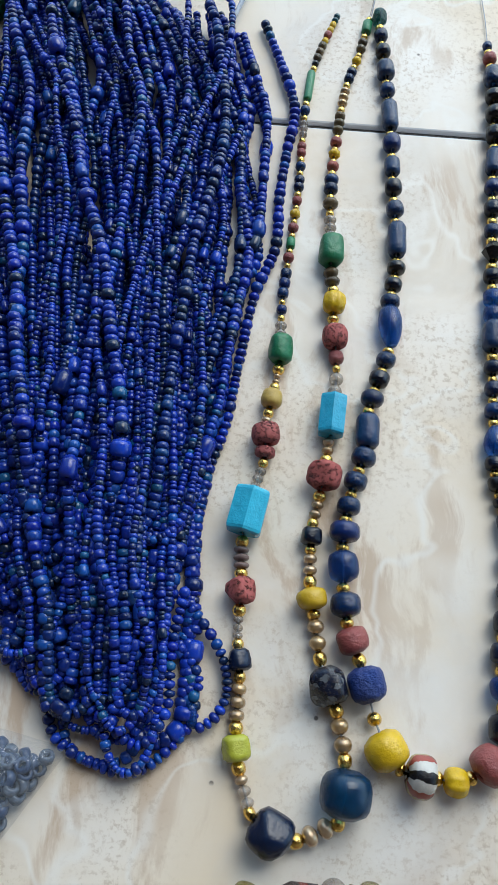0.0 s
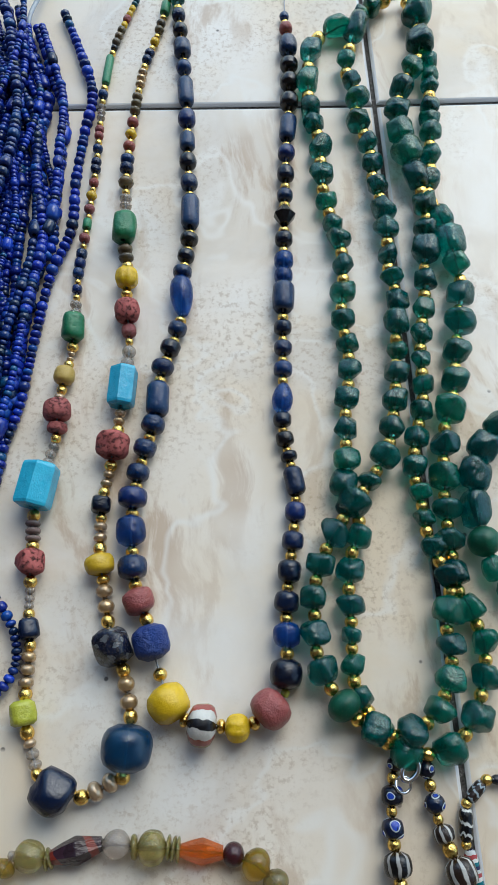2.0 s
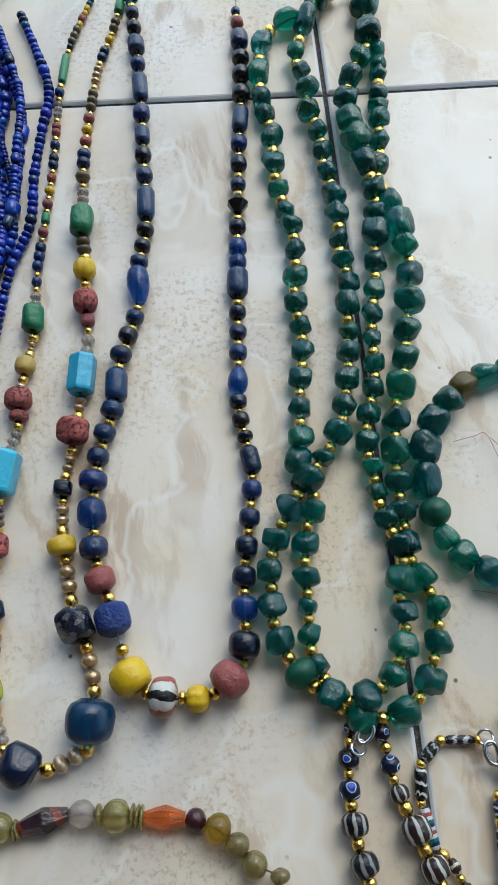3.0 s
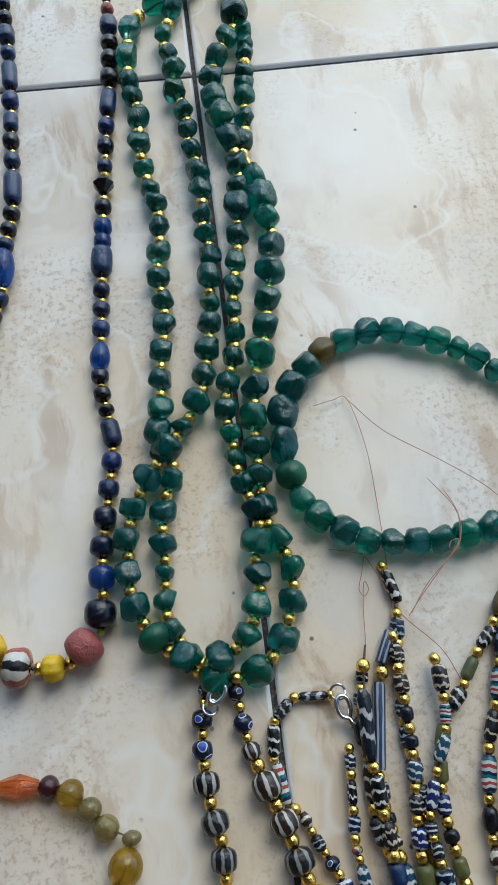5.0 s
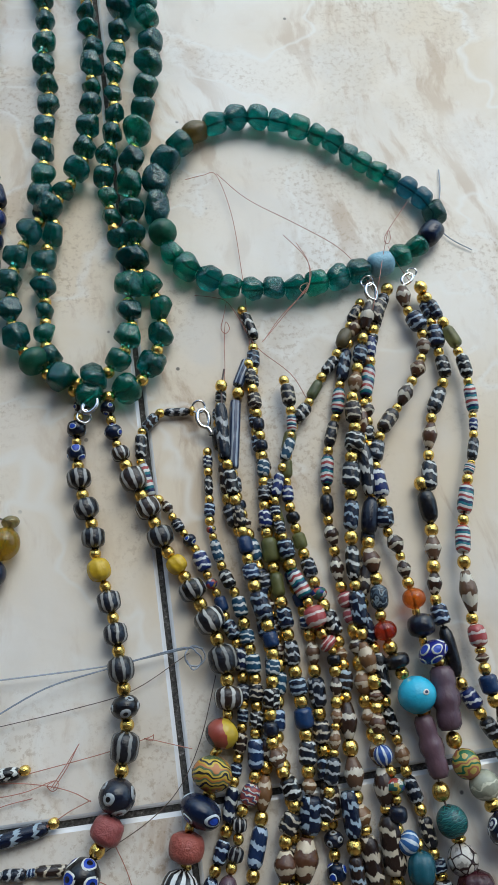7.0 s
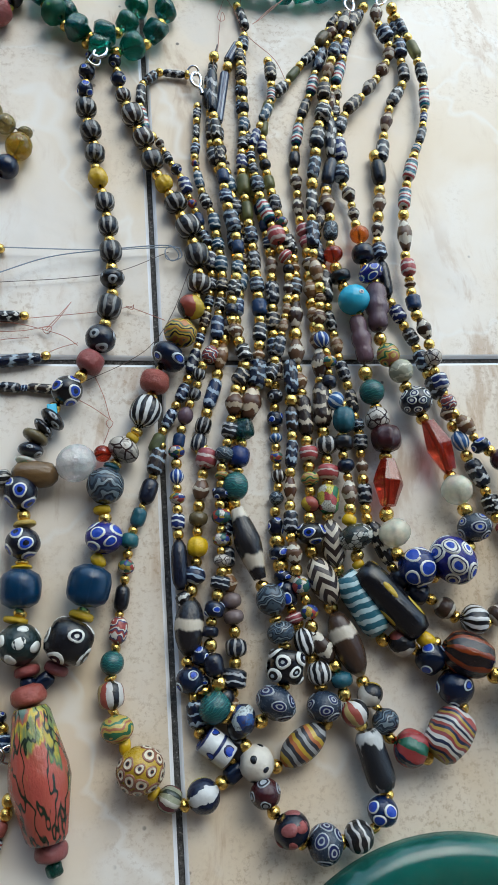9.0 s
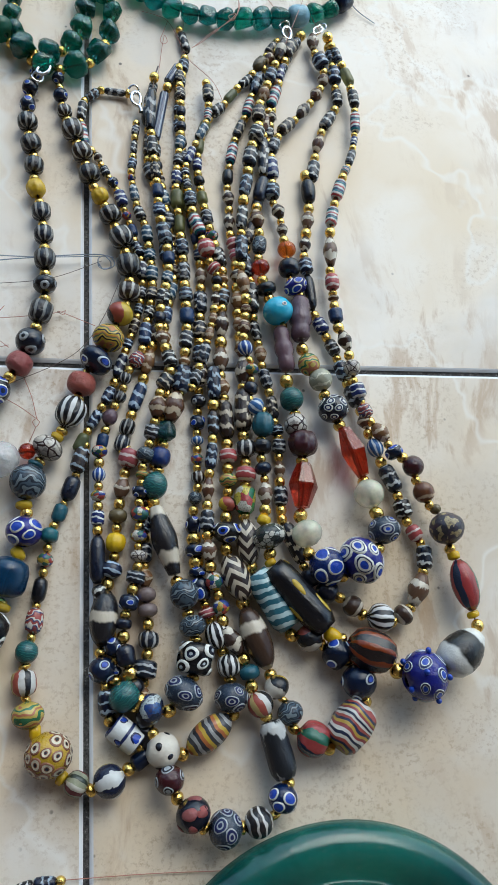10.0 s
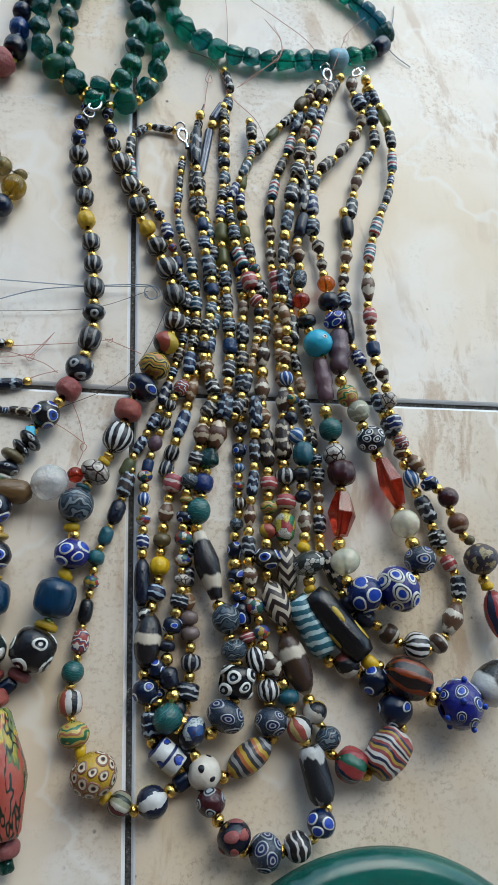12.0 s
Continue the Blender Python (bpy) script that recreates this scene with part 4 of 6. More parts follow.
BLUENECK = [
    (-85.1, 463.9, "gt6.4 o3.0 bl5.9 o2.7 nv6.4 o3.0 bt7.4/7.4"), (-82.6, 425.2, "o2.6 bl6.5 o2.6 bt6.7/13.2"),
    (-81.5, 397.5, "o2.8 bl7.4/7.4 o2.6 bt6.3/7.9 o2.3"), (-81.4, 371.2, "nv6.7 o2.4 bl6.7 o2.4 bt7.1/12.2"),
    (-81, 334.7, "o2.6 bk7.6/5.6 o2.2 nv7.1 o2.4 bl7.8/5.6"), (-84.7, 311.6, "bd8.5/12.7"), (-85.2, 294.6, "o2.3 bl7.4 o2.3 nv7.8 o2.3 bl8.6/6.6"),
    (-93, 270.4, "o2.2 bt8.0/10.4"), (-94.8, 254.1, "bl8.6/6.7 o2.3 bl8.2/6.3 o2.3"), (-100.3, 236.1, "bl8.4/7.2 o2.3 bl10.7/8.4 o2.5"),
    (-103.2, 217.3, "bx10.2/10.7 o2.4 bl10.0/8.5"), (-102.1, 195.2, "o2.5 rd10.5/9.1"), (-98.8, 184, "o2.5"), (-97.5, 180.5, "lp11.7/11.0"),
    (-95, 169.1, ""), (-94, 166.3, "o3.2"), (-93.4, 163.3, ""), (-93.4, 161.2, "YL13.2/12.2"), (-87, 151.3, "o2.7 SR14.4/13.3"),
    (-75.8, 148.6, "o2.3 yl9.7/9.3"), (-65.5, 148.3, "o2.5 rd13.1/12.4"), (-54.9, 156.6, "yg2.9"), (-54.3, 158.3, "nv10.7/10.4"),
    (-52.7, 168, "o2.8 bx9.1/8.7 o2.5"), (-52.1, 182.1, "nv8.8/9.2 o2.5"), (-50.9, 192, "nv7.9/7.5 o2.4 bl7.5 o2.6 bl7.1/6.8"),
    (-46.4, 220.1, "o2.4 bt7.3/12.1"), (-47.1, 232.8, "o2.7 nv6.8/5.1 o2.3 bk7.4/7.8 o2.1"), (-49.3, 248.1, "nv6.7/5.3 bd7.6/10.9"),
    (-48.2, 265.1, "o2.6 bl7.2 o2.6 bl6.9 o2.6 nv6.9"), (-46.6, 291.3, "o2.4 bt8.0/9.7"), (-45.4, 307.6, "bx6.8 bx7.3 o2.5 nv6.8/5.7"),
    (-43.8, 331.1, "o2.6 BI8.9/8.4 o2.8 bl6.5"), (-42, 351.9, "o3.1 nv6.7 o2.6 bl6.7 o2.4"), (-39.8, 377.1, "bt6.8/11.7 o2.7"),
    (-37.8, 393.4, "bk8.3/8.1 o2.8 bk8.3/8.1 o2.5 bk8.1 o2.5"), (-36.2, 423.6, "bl7.8/9.3 o2.6 rd5.7 o2.6 bl4.1"), (-36.5, 450.4, ""),
]

GREENA = [
    (9.3, 456, "o4.1x2"), (4.4, 451.6, "g9.8 o4.4 g9.8 o4.4"), (-7, 440.8, "g9.1 o4.3"), (-24.8, 429.2, "g9.3 o3.9 g9.3 o3.9"),
    (-29.3, 396.4, "g9.1 g8.6 o3.8"), (-26.5, 376.4, "g8.8 o3.7 g8.8 o3.7"), (-26.5, 348.7, "g8.5 o3.8 g8.1 g9.4 o3.8"),
    (-21.6, 318.3, "g8.3 o3.5 g9.2 o3.3"), (-24.1, 294.1, "g9.4 o3.2 g8.5 o3.6"), (-23.1, 273, "g8.7 o3.5 g9.1 o3.3"),
    (-26.5, 250.3, "g8.5 o3.0 g8.9/7.7"), (-28, 230.2, "g8.4/7.2"), (-30.3, 220.6, "g7.9 o3.1"), (-24.8, 210.4, "g8.9 o3.3"),
    (-29.3, 199.7, "g8.8 o3.2"), (-31, 187.3, "g9.8 o3.2"), (-31, 177.1, "g7.4 o3.2"), (-31.6, 168.6, "g8.0 o3.1"), (-31.5, 158.3, "g9.0 o3.1"),
    (-27.5, 149.4, "g10.7 o3.0"), (-22.2, 140.4, "g9.2 o3.0"), (-9.3, 137.5, "g9.7 o3.0"), (2.7, 143.9, "g9.5 o3.1"), (8.7, 155.8, "g9.6 o3.1"),
    (11.3, 166.3, "g9.4 o3.2"), (9.7, 177.3, "g9.2 o3.2"), (4.9, 188.8, "g10.5 o3.3"), (5, 200.3, "g10.4 o3.4 g10.0/8.8 o3.4"),
    (5.4, 221.5, "g11.1 o3.1 g10.3 o3.5"), (9.1, 246.8, "g12.2 o3.6"), (13.8, 259, "g10.3 o3.4 g10.3 o3.2"), (18.4, 281.9, "g11.8/10.9 o3.3"),
    (20.7, 294.5, "g10.2 o3.6"), (22.9, 307.4, "g9.9"), (20.6, 316.5, "g11.4/10.5"), (20.3, 328.7, "g8.8 o3.9"), (15.8, 344.8, "o4.0 g8.5 o4.0"),
    (18.5, 361.8, "g8.8 o3.6 g8.8 g8.3"), (21.6, 388.7, "g8.5 o4.0 g8.0 g7.5"), (24.5, 412.5, "g8.5 o4.0"), (23.3, 423.7, "g9.8 o4.1 g9.8 o4.1"),
    (19.8, 451.3, "o4.1x2"), (18, 455.1, ""),
]

GREENB = [
    (12, 456.1, "o4.9"), (5.6, 450.1, "g9.2 o4.1"), (-2.4, 442.8, "g9.1 o4.0"), (-10.5, 420.5, "g8.5 o4.2"), (-11.6, 408.6, "g8.9 o3.7"),
    (-8.1, 399.8, "g10.7 o4.1"), (-9.9, 387, "g11.0 o4.1"), (-7, 375.5, "g9.5 o4.0"), (-5.6, 365.1, "g8.4 o3.7"), (-6.1, 353.6, "g9.3 o3.9"),
    (-4.1, 342.7, "g9.9 g9.5 o3.8"), (-3.6, 321.1, "g8.5 o3.8"), (-4.4, 309.9, "g9.7 o3.7"), (-3.1, 300.8, "g9.0 g9.4/9.0 o3.4"),
    (-5.2, 278.8, "g8.4 o2.7 g9.6 o3.6"), (-7.5, 259.7, "g9.8 o3.1 g9.4 o3.5"), (-12.4, 238.2, "g10.1 o3.4"), (-18.8, 228, "g8.8 o3.4"),
    (-23.8, 221.6, "g10.6 o3.3"), (-32.1, 211.2, "g10.5 o3.3"), (-38.2, 201.2, "g9.6 o3.2"), (-42.1, 190.5, "g9.8 o3.2"), (-43, 179.4, "g9.6 o3.1"),
    (-42.9, 167.6, "g10.2 o3.1"), (-38.6, 156.6, "gd12.6/11.9 o3.1"), (-30.9, 147.6, "g11.1 o3.4"), (-19.9, 143.1, "g10.8 o3.1"),
    (-9.1, 147.4, "g10.2 o3.1"), (-3.1, 155.6, "g10.4 o2.8"), (0.1, 165.9, "g10.5 o3.2"), (-0.3, 175.8, "g10.7 o3.2"), (2.4, 188.3, "g10.5 o3.7"),
    (-0.2, 198.5, "g8.6 o3.3"), (-3.1, 209.2, "g7.9 o3.2"), (-3.2, 217.9, "g8.8 o3.2"), (-4.3, 226.8, "g8.6 o3.5"), (-3.1, 237.8, "g9.1 o3.5"),
    (-0.1, 248.1, "g8.8 o3.6"), (2.4, 258, "g8.1 o3.6"), (3.2, 268.7, "g7.7 o3.6"), (4, 278.6, "g8.7 o3.7"), (6.1, 289.3, "g7.9 o3.5"),
    (8.5, 301.6, "g9.4 o3.4"), (9.6, 312.7, "g10.0"), (10.9, 324.5, "g9.7 o3.7"),
]
GREENB += [
    (13.3, 335.9, "g10.3 o3.7"), (12.2, 348.7, "g10.5 g11.5"), (7.3, 370.6, "g11.1/12.1"), (6.9, 382.6, "g11.3 o3.9"), (9, 395.7, "g10.0 o4.2"),
    (14.4, 408.4, "g10.1 o4.3"), (20.5, 419.4, "g11.3 o3.8"), (22.2, 436.7, "g10.3"), (24.5, 455.1, "o4.4"), (20, 457.7, ""),
]

BRACELET = [
    (24, 241.1, "g10.0/7.7"), (30.9, 246.8, "ga8.7/7.7"), (38.8, 252.5, "g8.9x2"), (56.9, 255.9, "g9.5x3"), (82.2, 246.8, "g8.0 g9.5"),
    (93.8, 236.7, "g7.9x3"), (109.5, 222.3, "g7.9"), (115.1, 218.1, "pq8.9/8.4"), (120.2, 212.3, "pq8.9/8.4"), (124.9, 206.3, "gt8.3"),
    (125.6, 196.6, "nv8.7"), (118.3, 188.9, "g8.2"), (112.1, 185, "g9.0"), (104, 181.7, "lb9.4/9.0"), (93.9, 179.1, "g9.2x3"),
    (67.4, 173.9, "g9.0x3"), (42.7, 175.3, "g9.9"), (35.6, 179.2, "g9.9"), (27.2, 183.7, "g9.4"), (20.4, 190.4, "g8.1"), (16.8, 197.8, "gd10.9/9.1"),
    (15.3, 207.9, "g9.7"), (14.5, 220.7, "g10.3"), (18.2, 232.2, "g9.9"), (24, 241.1, ""),
]

EYENECK = [
    (-18.8, 139.8, ""), (-20.7, 137.4, "ny4.9 o2.8"), (-22.9, 129.5, "ey6.8 o2.8"), (-24, 120.5, "ey6.8 o2.8"), (-24.1, 111.6, "ml8.3/7.5 o3.2"),
    (-23.2, 100.6, "ml9.0 o3.1"), (-21, 90.3, "ml8.1 o3.1"), (-20.8, 79.8, "ym8.0/8.8 o3.0"), (-18.3, 68.5, "ml7.9 o3.0"),
    (-16.9, 58.0, "ml7.8 o3.0"), (-16.2, 47.4, "ml8.5/8.8 o2.9"), (-15.8, 35.6, "eb9.4 o2.9"), (-16, 24.8, "ml8.9/9.6 o2.8"),
    (-19.2, 12, "eb10.5/9.4"), (-22.3, 1.6, "rd9.6/8.2 o3.1"), (-29, -8.6, "ec10.4/10.4 o3.0"), (-38.4, -20.4, "tq9.4/7.0"),
    (-36, -21.5, "eb10.6/6.5"), (-39.5, -25.1, "eb9.3/6.1"), (-42.2, -27.7, "dn8.8/2.8"), (-44.4, -31.7, "eb9.5/6.8"), (-45.7, -36.8, "dw7.9/2.8"),
    (-46.8, -39.8, "o3.2"), (-48.4, -43, "ec10.5/10.1"), (-47.6, -55.2, "o3.1 yd7.7/2.7"), (-47, -61, "ec11.2/10.1"),
    (-47.8, -71.8, "o3.2 dy7.6/3.9"), (-47.9, -74.8, "BQ13.5/12.8"), (-48, -87.9, "o3.2 dy8.9/3.9"), (-49.6, -92.4, "dt14.0/12.9"),
    (-46.5, -105.1, "rd8.7/4.5"), (-45.8, -108.9, "nc5.2/3.8"), (-45, -112.8, "nc5.6/3.9"), (-38.4, -108.5, "rd8.9/5.7"),
    (-36.1, -105.2, "EB14.9/14.1"), (-29.6, -92.7, "dy8.9/4.5"), (-28.6, -89.4, "o3.3"), (-27.9, -88.7, "BQ13.9/13.0"), (-24.3, -75.1, "dy6.0/4.7"),
    (-22, -71.6, "eq12.9/11.7"), (-20.5, -60.6, "o3.4 dy6.4/4.2"), (-21.5, -54.4, "sw12.8/12.0"), (-18.3, -42.2, "tl6.6/3.9"), (-17.1, -40.4, "o3.1"),
    (-15.9, -39.2, "mw11.9/9.9"),
]
EYENECK += [
    (-11.3, -31.8, "dy5.4/5.0 o3.6"), (-8.2, -27.2, "ms11.0/12.2"), (-3.1, -15.7, "o2.8"), (-2.7, -14.6, "rd10.3/8.2"), (-0.7, -5.9, "o3.3"),
    (0.6, -4.9, "ny13.4/9.6"), (6.7, 2.6, "o3.3"), (6.8, 3.3, "ys11.9/9.8"), (10.2, 13.7, "o3.4"), (11.2, 14.9, "yb9.9/7.8"), (14.9, 23.8, "o3.5"),
    (16.1, 25.7, "ml10.1/9.2 o3.9"), (17, 36.8, "ml10.2/11.1 o4.0"), (15.2, 50, "ml10.3 o3.6"), (11, 61.5, "ml9.8 o3.6"), (7, 71, "yl7.6/7.2 o3.6"),
    (2.4, 80.3, "ml9.5 o3.6"), (-0.6, 90.9, "ml9.1 o3.4"), (-4.2, 101, "ml9.1 o3.2"), (-8.3, 112.8, "ml6.9 o2.8"), (-10.4, 120.6, "ny6.0 o2.8"),
    (-11.5, 130.5, "ny5.1"), (-12.7, 135.8, ""),
]

NECKA = [
    (18.6, 128.5, "o3.4"), (16.9, 128.8, "bw2.9/8.3"), (7.7, 129.4, "o2.9"), (5.1, 128.7, "bw3.7/6.6"), (-0.1, 123.8, "o2.9"),
    (-1.1, 122.1, "bw4.1/8.9"), (-2.5, 112.8, "o2.8"), (-2.3, 111.1, "st3.6/8.0"), (0.4, 99, "o2.8"), (3.8, 96.4, "bn4.0 o2.4"),
    (6.6, 89.6, "bw4.0 o2.4"), (9.8, 83.7, "ny4.8 o2.4"), (13, 77.4, "bs5.1 o2.4"), (15.7, 67.9, "rl3.9 o2.3"), (18, 61.6, "bt4.3 o2.7"),
    (19.6, 53.5, "bw4.6 o2.7"), (22.1, 44.4, "bs4.6 o2.7"), (22, 33.1, "*bw,bs,bw,bt4.1"), (19.4, 18.8, "*bw,bs,bw,bt,bs,nk4.0"), (14.5, 3.7, "bs3.9/7.1 o2.9"),
    (9.7, -10.5, "bs4.2/6.3 o2.8"), (4.9, -19.9, "bs4.1/7.6 o2.6"), (-0.2, -29.3, "gy4.4/6.1"), (-3.2, -35.9, ""), (0.6, -33.3, "o3.2"),
    (-0.9, -34.7, "bw5.5/7.9"), (-3.5, -44.1, "o2.8"), (-3.9, -45.4, "nk5.8/9.7"), (-7.4, -54.7, "o2.7"), (-8.2, -55.6, "tl5.0/5.4"),
    (-10.4, -62.5, "o2.7"), (-12, -64.4, "tl6.0 o2.6"), (-13.6, -73.1, "ft5.6 o2.6"), (-14.9, -81.5, "nk4.8/7.4"), (-16.6, -90.6, "o2.6"),
    (-16.8, -91.9, "sr5.8/7.7"), (-17.7, -100.9, "o2.9"), (-18.8, -102.6, "tr7.2/6.1"), (-20.1, -110.6, "o2.9"), (-20.1, -112, "SR8.2/8.2"),
    (-20, -121, "o2.5"), (-19, -122.1, "gs10.9/9.9"), (-17.8, -131.2, "dy5.6/3.5"), (-14.8, -132.9, "FB15.4/14.7"), (-8.6, -145.4, "dy4.9/2.8"),
]
NECKA += [
    (-6.4, -146.6, "PC8.8/8.5"), (0.4, -150.5, "o3.2"), (2.5, -150.6, "YS10.8/10.5"), (12.4, -146.4, "o3.3"), (14.8, -144.8, "nc5.9/6.6"),
    (20.9, -140.3, "nk6.3/6.7"), (18.8, -131.6, "*bn,bw4.9"), (19.2, -117.7, "bw8.4/6.5 o3.0"), (20.9, -108, "bm6.9 o3.1"), (21.2, -97.5, "pk6.6x2"),
    (20.6, -86.6, "bn6.7 o2.7"), (20.5, -78, "*bw,bn,ft4.8"), (21.7, -57.1, "*bw,bn4.6"), (29, -21.5, "*bn,bw4.7"), (31.6, -1.5, "*bw,bn4.8"),
    (30.4, 17.1, "*bw,bs,bw,bt,bs,nk4.9"), (34.7, 39, "*bw,bw,bn,nk4.6"), (33.7, 61.7, "*bw,bs,bw,bt,bs,nk4.6"), (31, 82.7, "*bw,bw,bn,nk4.3"), (29.1, 104.6, "bg3.9/12.2"),
    (34.9, 130.9, "o3.4"), (35.8, 136.1, "bg4.5/13.9"), (40.4, 146.2, ""),
]

NECKB = [
    (21.2, 113.6, "o2.8 bs3.7/5.7 o2.8 bw3.2/8.9 o2.8"), (19.3, 93.7, "bs4.0 o2.8"), (18.6, 85.9, "ft3.6 o2.4 bs4.0/8.7 o2.8"),
    (20.7, 70.1, "bw4.3/6.3 o2.7"), (23.9, 60.6, "*bw,bs,bt,ft4.3"), (25.2, 49.6, "*bs,bw4.6"), (26, 32.4, "*bs,bw,bt4.5"),
    (23.4, 16.3, "bs4.8/8.1 o2.9"), (20.8, 3.6, "sr5.8 o2.9"), (15.3, -4.9, "bm4.6 o2.5"), (13.4, -12.6, "ml4.9 o2.8"), (10, -19.7, "pb5.6/6.9 o2.8"),
    (6.6, -29.5, "bt4.8/7.6 o2.7"), (4.9, -37, ""), (4.9, -34, "ft6.0/4.8 o3.2"), (4.6, -42.4, "sm5.1/6.3 o2.8"), (4.4, -51, "ft5.9/4.7 o3.1"),
    (4.2, -58.6, "bs5.0/6.2 o3.1"), (4, -67.4, "nk5.7/17.2"), (4.2, -85.2, "bw4.9 o2.6"), (7.9, -97, "nk5.6 o2.6"), (8.8, -103.4, "ey6.0 o2.2"),
    (9.8, -112.5, "ny4.8 o2.2"), (10, -118.6, "TL11.1/10.0"), (15.8, -126.9, "o3.0"), (17.1, -126.5, "lz11.6/11.2"), (25.6, -128.3, "o3.4"),
    (29, -127.4, "EG14.9/14.2"), (35.4, -118.6, "o2.7"), (35.9, -117.6, "EC12.8/11.7"), (37.5, -106.5, "o2.7"), (37.2, -105, "sw9.8/9.0"),
    (35.6, -97.1, "o3.1"), (35, -95.6, "NW9.9/9.9"), (32.8, -84.6, "o3.2"), (30.9, -83.6, "LZ9.7/26.2"), (24.6, -57.6, "o3.2"),
    (23.6, -55.5, "GD8.6/9.0"), (26, -44.9, "o2.9"), (26.2, -43.2, "bl7.4/7.0"), (27.6, -35.3, "o3.3"), (29, -32.8, "gt7.5/7.1"),
    (29.6, -25.3, "o3.3"), (30.6, -25.3, "bn7.7/9.4"), (34.7, -13.3, "o3.4"),
]
NECKB += [
    (35.2, -13.2, "bw6.5/8.6"), (37.3, -2.2, "*bw,bn5.3"), (39.3, 16.5, "*bw,bs,bw,bt,bn,nk5.4"), (39.1, 35.8, "*bw,bs,bw,bt,bn,nk5.0"), (38.3, 58.5, "*bw,bs,gy4.7"),
    (37.4, 82.2, "*bw,bs,bw,bt,bs,nk4.3"), (40.4, 109.9, "*bw,bw,bn,nk4.4"), (40.7, 135.9, "bw4.0 o3.0"), (40.8, 146.1, ""),
]

NECKC = [
    (29.5, 135.5, "*bw3.8"), (26.2, 121.7, "*bw,bw,bn,nk4.6/9.1"), (26.7, 107.9, "bw5.3/12.6 o3.7"), (26.1, 92.6, "bw5.6/8.9 o3.2"),
    (28.5, 81.3, "bw4.8/10.0 o3.6"), (32.7, 69.1, "bw5.5/11.0 o3.5"), (32.1, 55.1, "*bw,bw,bn,nk5.4/9.7"), (32.7, 41, "bw5.3/11.8 o3.8"),
    (30.9, 28.4, "*bw,bn4.9"), (27.9, 17.5, "bn5.5/9.2 o3.7"), (24.8, 5.5, "bn5.8/10.8 o3.6"), (21.1, -8.5, "BW5.3/13.4 o3.5"),
    (16.2, -23.3, "bm5.5x2"), (12.4, -36.2, "o3.7"), (16.2, -35.1, "rs7.6/7.6 o3.2"), (13.5, -46.3, "bn6.7/8.7 o3.6"),
    (11.6, -57.8, "ol7.1/6.3 o3.1"), (10.6, -66.7, "ym7.4/7.0 o2.3"), (9.6, -76.8, "BT8.0/7.3 o3.4"), (7.1, -86.8, "LG9.6/18.7"),
    (5.1, -106.8, "o3.7"), (4.8, -109.4, "ny8.8/8.1"), (5.8, -118.4, "o3.3"), (6.7, -120.2, "bw6.2/7.3"), (7.5, -128.9, "o3.3"),
    (8.7, -131.1, "WB8.8/10.2"), (17, -138.6, "o3.7"), (19.1, -139.4, "WD11.5/11.1"), (30.6, -142, "o3.7"), (32.9, -141.8, "OL10.7/19.2"),
    (48.4, -131.6, "o3.1"), (48.6, -130.8, "EG12.0/10.9"), (49.1, -120.5, "o3.5"), (49, -119.2, "MS9.0/9.4"), (48.3, -111, "o3.5"),
    (46.2, -109.3, "ms7.9/7.1"), (44, -99.8, "o3.2"), (42.8, -98.4, "rs7.5 o3.2"), (41.4, -92.7, "ey6.4/6.4"), (39.5, -83.9, "*ey6.9/6.5"),
    (38.5, -68.1, "ey5.3 o2.9"), (39.2, -56.9, "sw5.4 o2.9"), (41.2, -48.7, "bm5.8/6.3 o2.9"), (41, -41.3, "ft5.0 o2.9"), (41.5, -33.8, "sm5.5 o3.0"),
]
NECKC += [
    (41.6, -27.4, "ey6.0 o3.0"), (42.3, -18.6, "eb6.0 o3.0"), (43.2, -9.6, "bw5.7/8.7"), (43.9, 0.7, "*bw,bw,bn,nk5.3"), (44.9, 22.1, "*bw,bn5.0"),
    (46.2, 46.8, "*bw,bs,bw,bt,bn,nk5.1"), (42.9, 70, "*bw,bs,gy4.7"), (41.3, 94.3, "*bw,st4.4"), (39.7, 119.6, "*bw,bw,bn,nk4.5"), (44, 152.8, ""),
    (44.9, 154.6, "bw4.0/9.8"), (42.4, 166.2, "o3.1"), (41.5, 169, ""),
]

